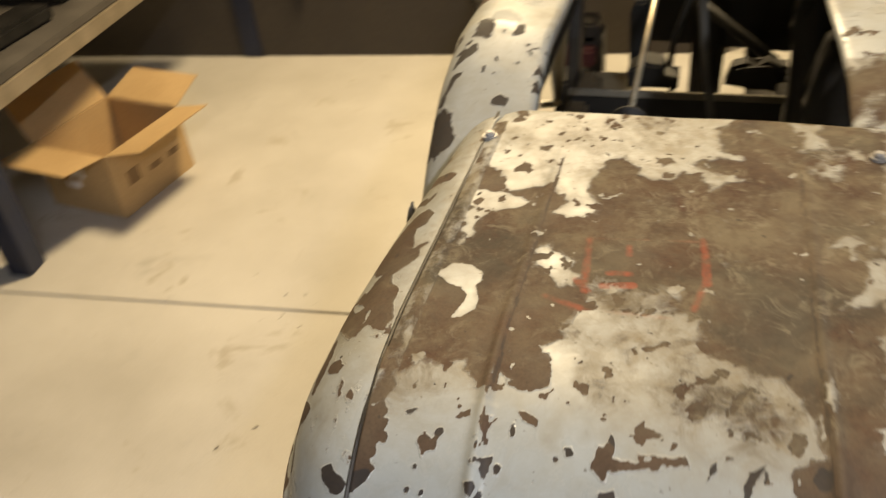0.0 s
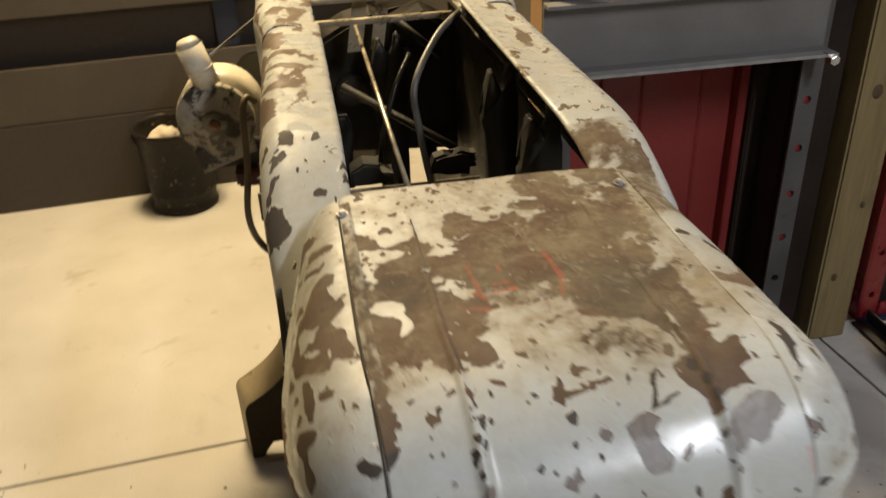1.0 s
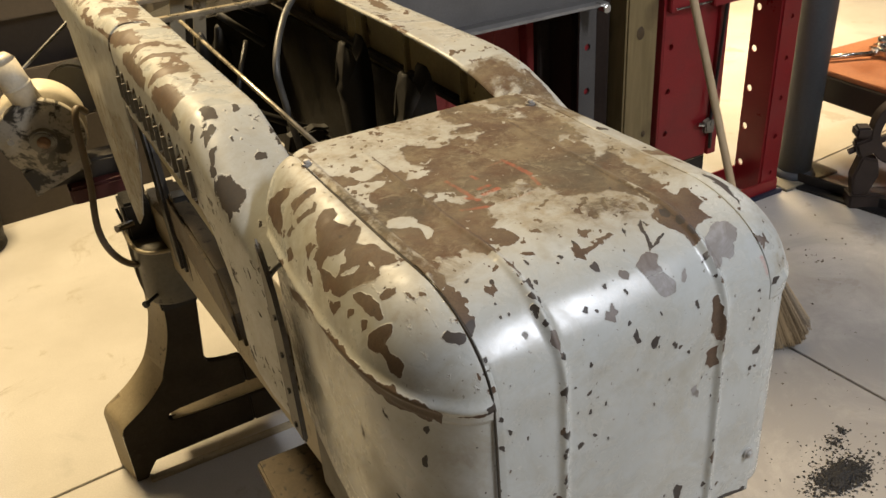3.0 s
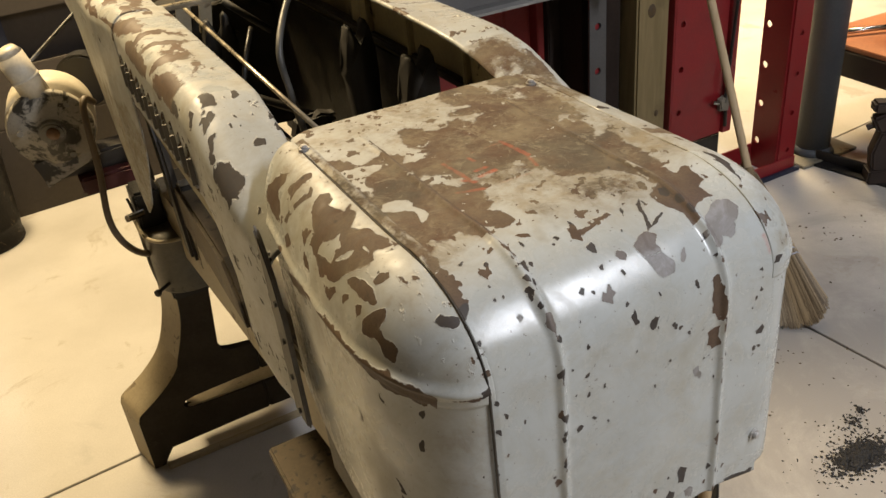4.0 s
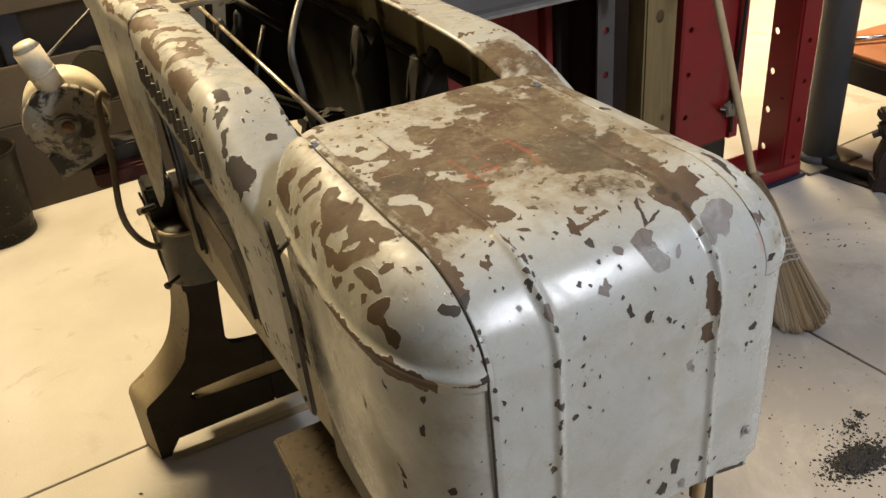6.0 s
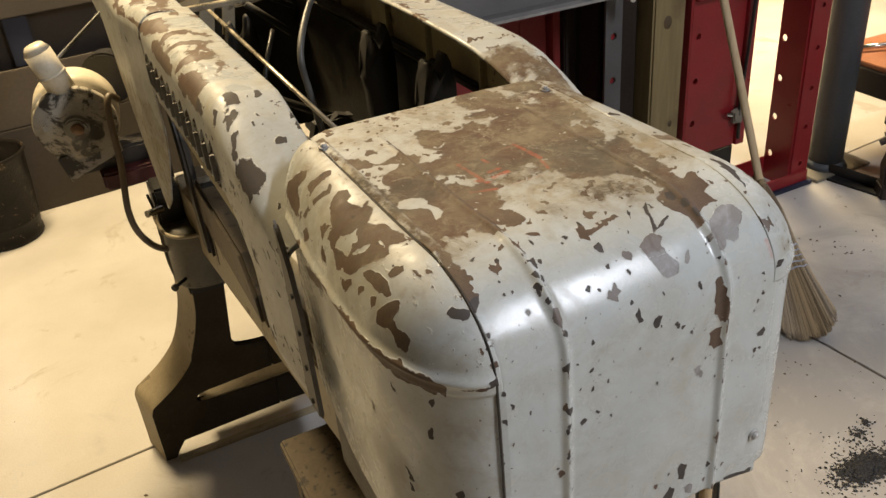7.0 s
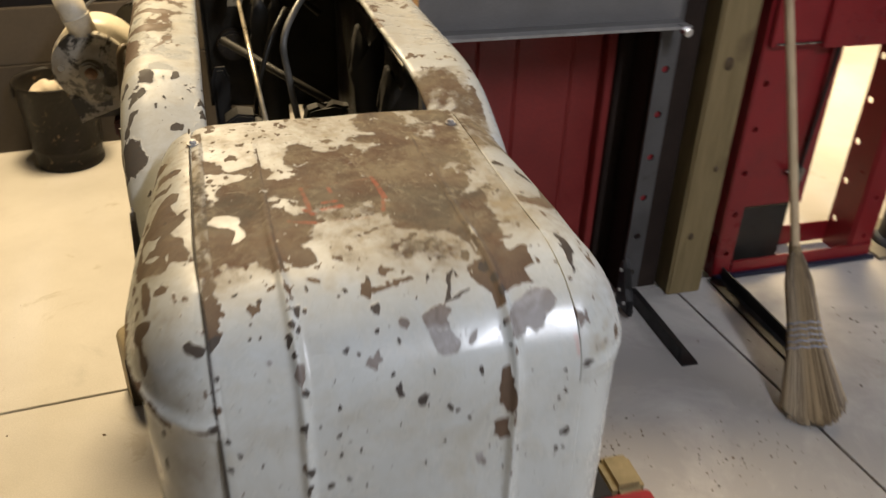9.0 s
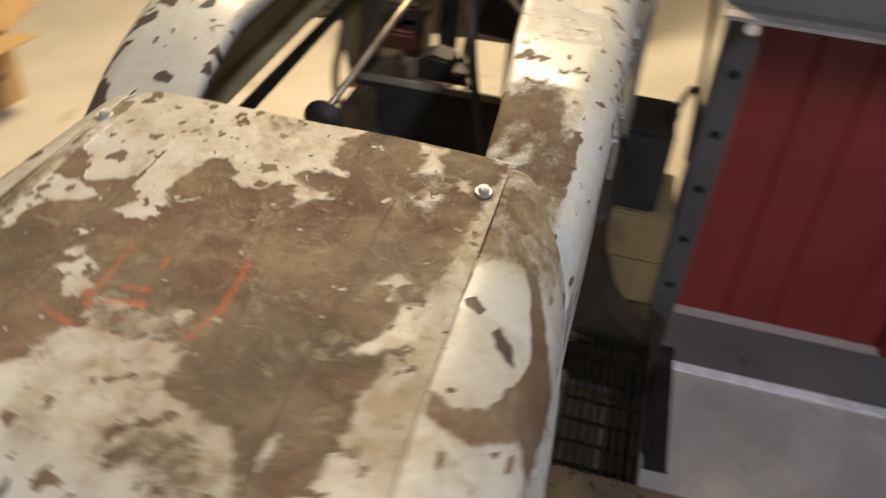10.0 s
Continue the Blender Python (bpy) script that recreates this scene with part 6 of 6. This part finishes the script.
part("leg", block(0.36, 0.40, 0.24, 0.28, 0.0, 0.43, 0.004), PLANK, trestle)
part("leg", block(-0.205, -0.165, 0.24, 0.28, 0.0, 0.43, 0.004), PLANK, trestle)
part("end_block", block(0.43, 0.486, -0.030, 0.05, 0.40, 0.452, 0.010), TIMBER, trestle, "rounded bare wood end")
part("red_rail", block(0.25, 0.488, -0.060, -0.031, 0.375, 0.448, 0.005), RED, trestle, "red-painted rail")
part("channel", block(0.36, 0.425, -0.034, 0.04, 0.40, 0.446, 0.003), BLACK, trestle)

TAN = surface("tan_rubber", (0.40, 0.27, 0.13), (0.50, 0.36, 0.19), 0.55, 0, 20, 200)
lead = part("power_cable", hose([(0.172, -0.29, 0.80), (0.172, -0.298, 0.70), (0.164, -0.305, 0.62), (0.15, -0.31, 0.5), (0.13, -0.3, 0.3), (0.16, -0.25, 0.06), (0.3, -0.2, 0.009), (0.4, -0.2, 0.009)], 0.0075, 8), TAN, smooth=True)
tagged(lead, "tan rubber power cable hanging from under the hood", "cable")
strap = part("steel_strap", slab([(-0.30, .60), (-0.26, .60), (-0.25, .79), (-0.285, .79)], "x", 0.195, 0.199, 0.001), BLACK)
tagged(strap, "dark steel strap hanging under the hood", "strap")

# ---- on the floor ----


def scatter(name, spots, material, label, category, seed):
    """Loose bits on the floor, as one heap. spots: x, y, spread along x and y, how many, size, height."""
    rng = random.Random(seed)
    vs, fs = [], []
    for cx, cy, sx, sy, n, size, tall in spots:
        for _ in range(n):
            a, r = rng.uniform(0, 2 * math.pi), abs(rng.gauss(0, 0.55))
            x, y = cx + sx * r * math.cos(a), cy + sy * r * math.sin(a)
            s = size * rng.uniform(0.4, 1.5)
            z = rng.uniform(0, tall * max(0.0, 1 - r))
            t, e = rng.uniform(0, 6.3), rng.uniform(0.3, 1.0)
            b = len(vs)
            ux, uy = math.cos(t) * s, math.sin(t) * s
            vs += [(x - ux, y - uy, z), (x + uy * e, y - ux * e, z + s * rng.uniform(0, 0.6)), (x + ux, y + uy, z + s * 0.2), (x - uy * e, y + ux * e, z + s * rng.uniform(0.1, 0.7)), (x, y, z + s * rng.uniform(0.5, 0.9) + 0.0006)]
            fs += [(b, b + 1, b + 4), (b + 1, b + 2, b + 4), (b + 2, b + 3, b + 4), (b + 3, b, b + 4)]
    me = bpy.data.meshes.new(name)
    me.from_pydata(vs, [], fs)
    return tagged(part(name, me, material), label, category, kind="stuff")


scatter("metal_chips", [(0.985, 0.020, 0.080, 0.040, 3200, 0.0036, 0.012), (0.99, 0.025, 0.16, 0.08, 420, 0.0022, 0.002), (1.06, 0.10, 0.06, 0.05, 120, 0.003, 0.003), (1.11, 0.12, 0.02, 0.015, 60, 0.0035, 0.004)], GRIT, "heap of black metal chips spilled on the floor", "metal chips", 3)
scatter("floor_crumbs", [(1.0, 0.35, 0.8, 0.5, 170, 0.003, 0.0), (1.7, 0.7, 0.5, 0.5, 60, 0.004, 0.0), (-1.0, 0.9, 0.9, 1.0, 26, 0.003, 0.0), (0.7, 0.5, 0.2, 0.4, 60, 0.003, 0.0), (-0.7, 0.5, 0.3, 0.3, 6, 0.005, 0.0)], LITTER, "scattered crumbs and dirt on the concrete", "floor dirt", 8)
sheet = part("paper_scrap", slab([(1.405, 0.90), (1.425, 0.905), (1.43, 0.96), (1.415, 1.04), (1.40, 1.035), (1.398, 0.96)], "z", 0.0005, 0.0015), PAPER)
tagged(sheet, "torn white paper scrap on the floor", "paper")
grating = thing("floor_grating", (0.30, 0.7, 0), "dark greasy grating stand beside the machine", "grating")
part("frame", block(0.235, 0.385, 0.42, 0.44, 0.0, 0.19, 0.003), PITCH, grating)
part("frame", block(0.235, 0.385, 0.92, 0.94, 0.0, 0.19, 0.003), PITCH, grating)
for k in range(9):
    part("slat", block(0.238 + 0.0165 * k, 0.244 + 0.0165 * k, 0.441, 0.919, 0.165, 0.19, 0.001), PITCH, grating)
for k in range(8):
    part("cross_wire", bar((0.236, 0.49 + 0.055 * k, 0.160), (0.384, 0.49 + 0.055 * k, 0.160), 0.004, 6), PITCH, grating)
part("side", block(0.386, 0.392, 0.42, 0.94, 0.0, 0.19, 0.001), CAST, grating)
stack = thing("timber_offcuts", (0.30, 1.03, 0), "two stacked weathered timber offcuts beside the machine", "timber")
part("block", block(0.235, 0.378, 0.945, 1.12, 0.0, 0.235, 0.004), PLANK, stack)
part("block", block(0.238, 0.372, 0.95, 1.12, 0.236, 0.35, 0.004), TIMBER, stack)
part("block", block(0.232, 0.370, 0.942, 1.12, 0.351, 0.462, 0.004), TIMBER, stack)
case = thing("switch_box", (0.29, 1.03, 0.463), "black steel switch box on the timber offcuts", "box")
part("case", block(0.235, 0.335, 0.955, 1.10, 0.463, 0.64, 0.006), BLACK, case)
part("lid", block(0.240, 0.330, 0.949, 0.9545, 0.47, 0.632, 0.002), BLACK, case)
part("cable_gland", bar((0.325, 1.02, 0.638), (0.325, 1.02, 0.66), 0.012, 12), BLACK, case)
lead = part("power_lead", hose([(0.325, 1.02, 0.655), (0.35, 1.04, 0.70), (0.372, 1.06, 0.64), (0.380, 1.09, 0.52), (0.376, 1.14, 0.60), (0.36, 1.18, 0.80), (0.34, 1.22, 0.9), (0.30, 1.27, 0.86)], 0.006, 10), BLACK, smooth=True)
tagged(lead, "black power lead looping from the switch box", "cable")
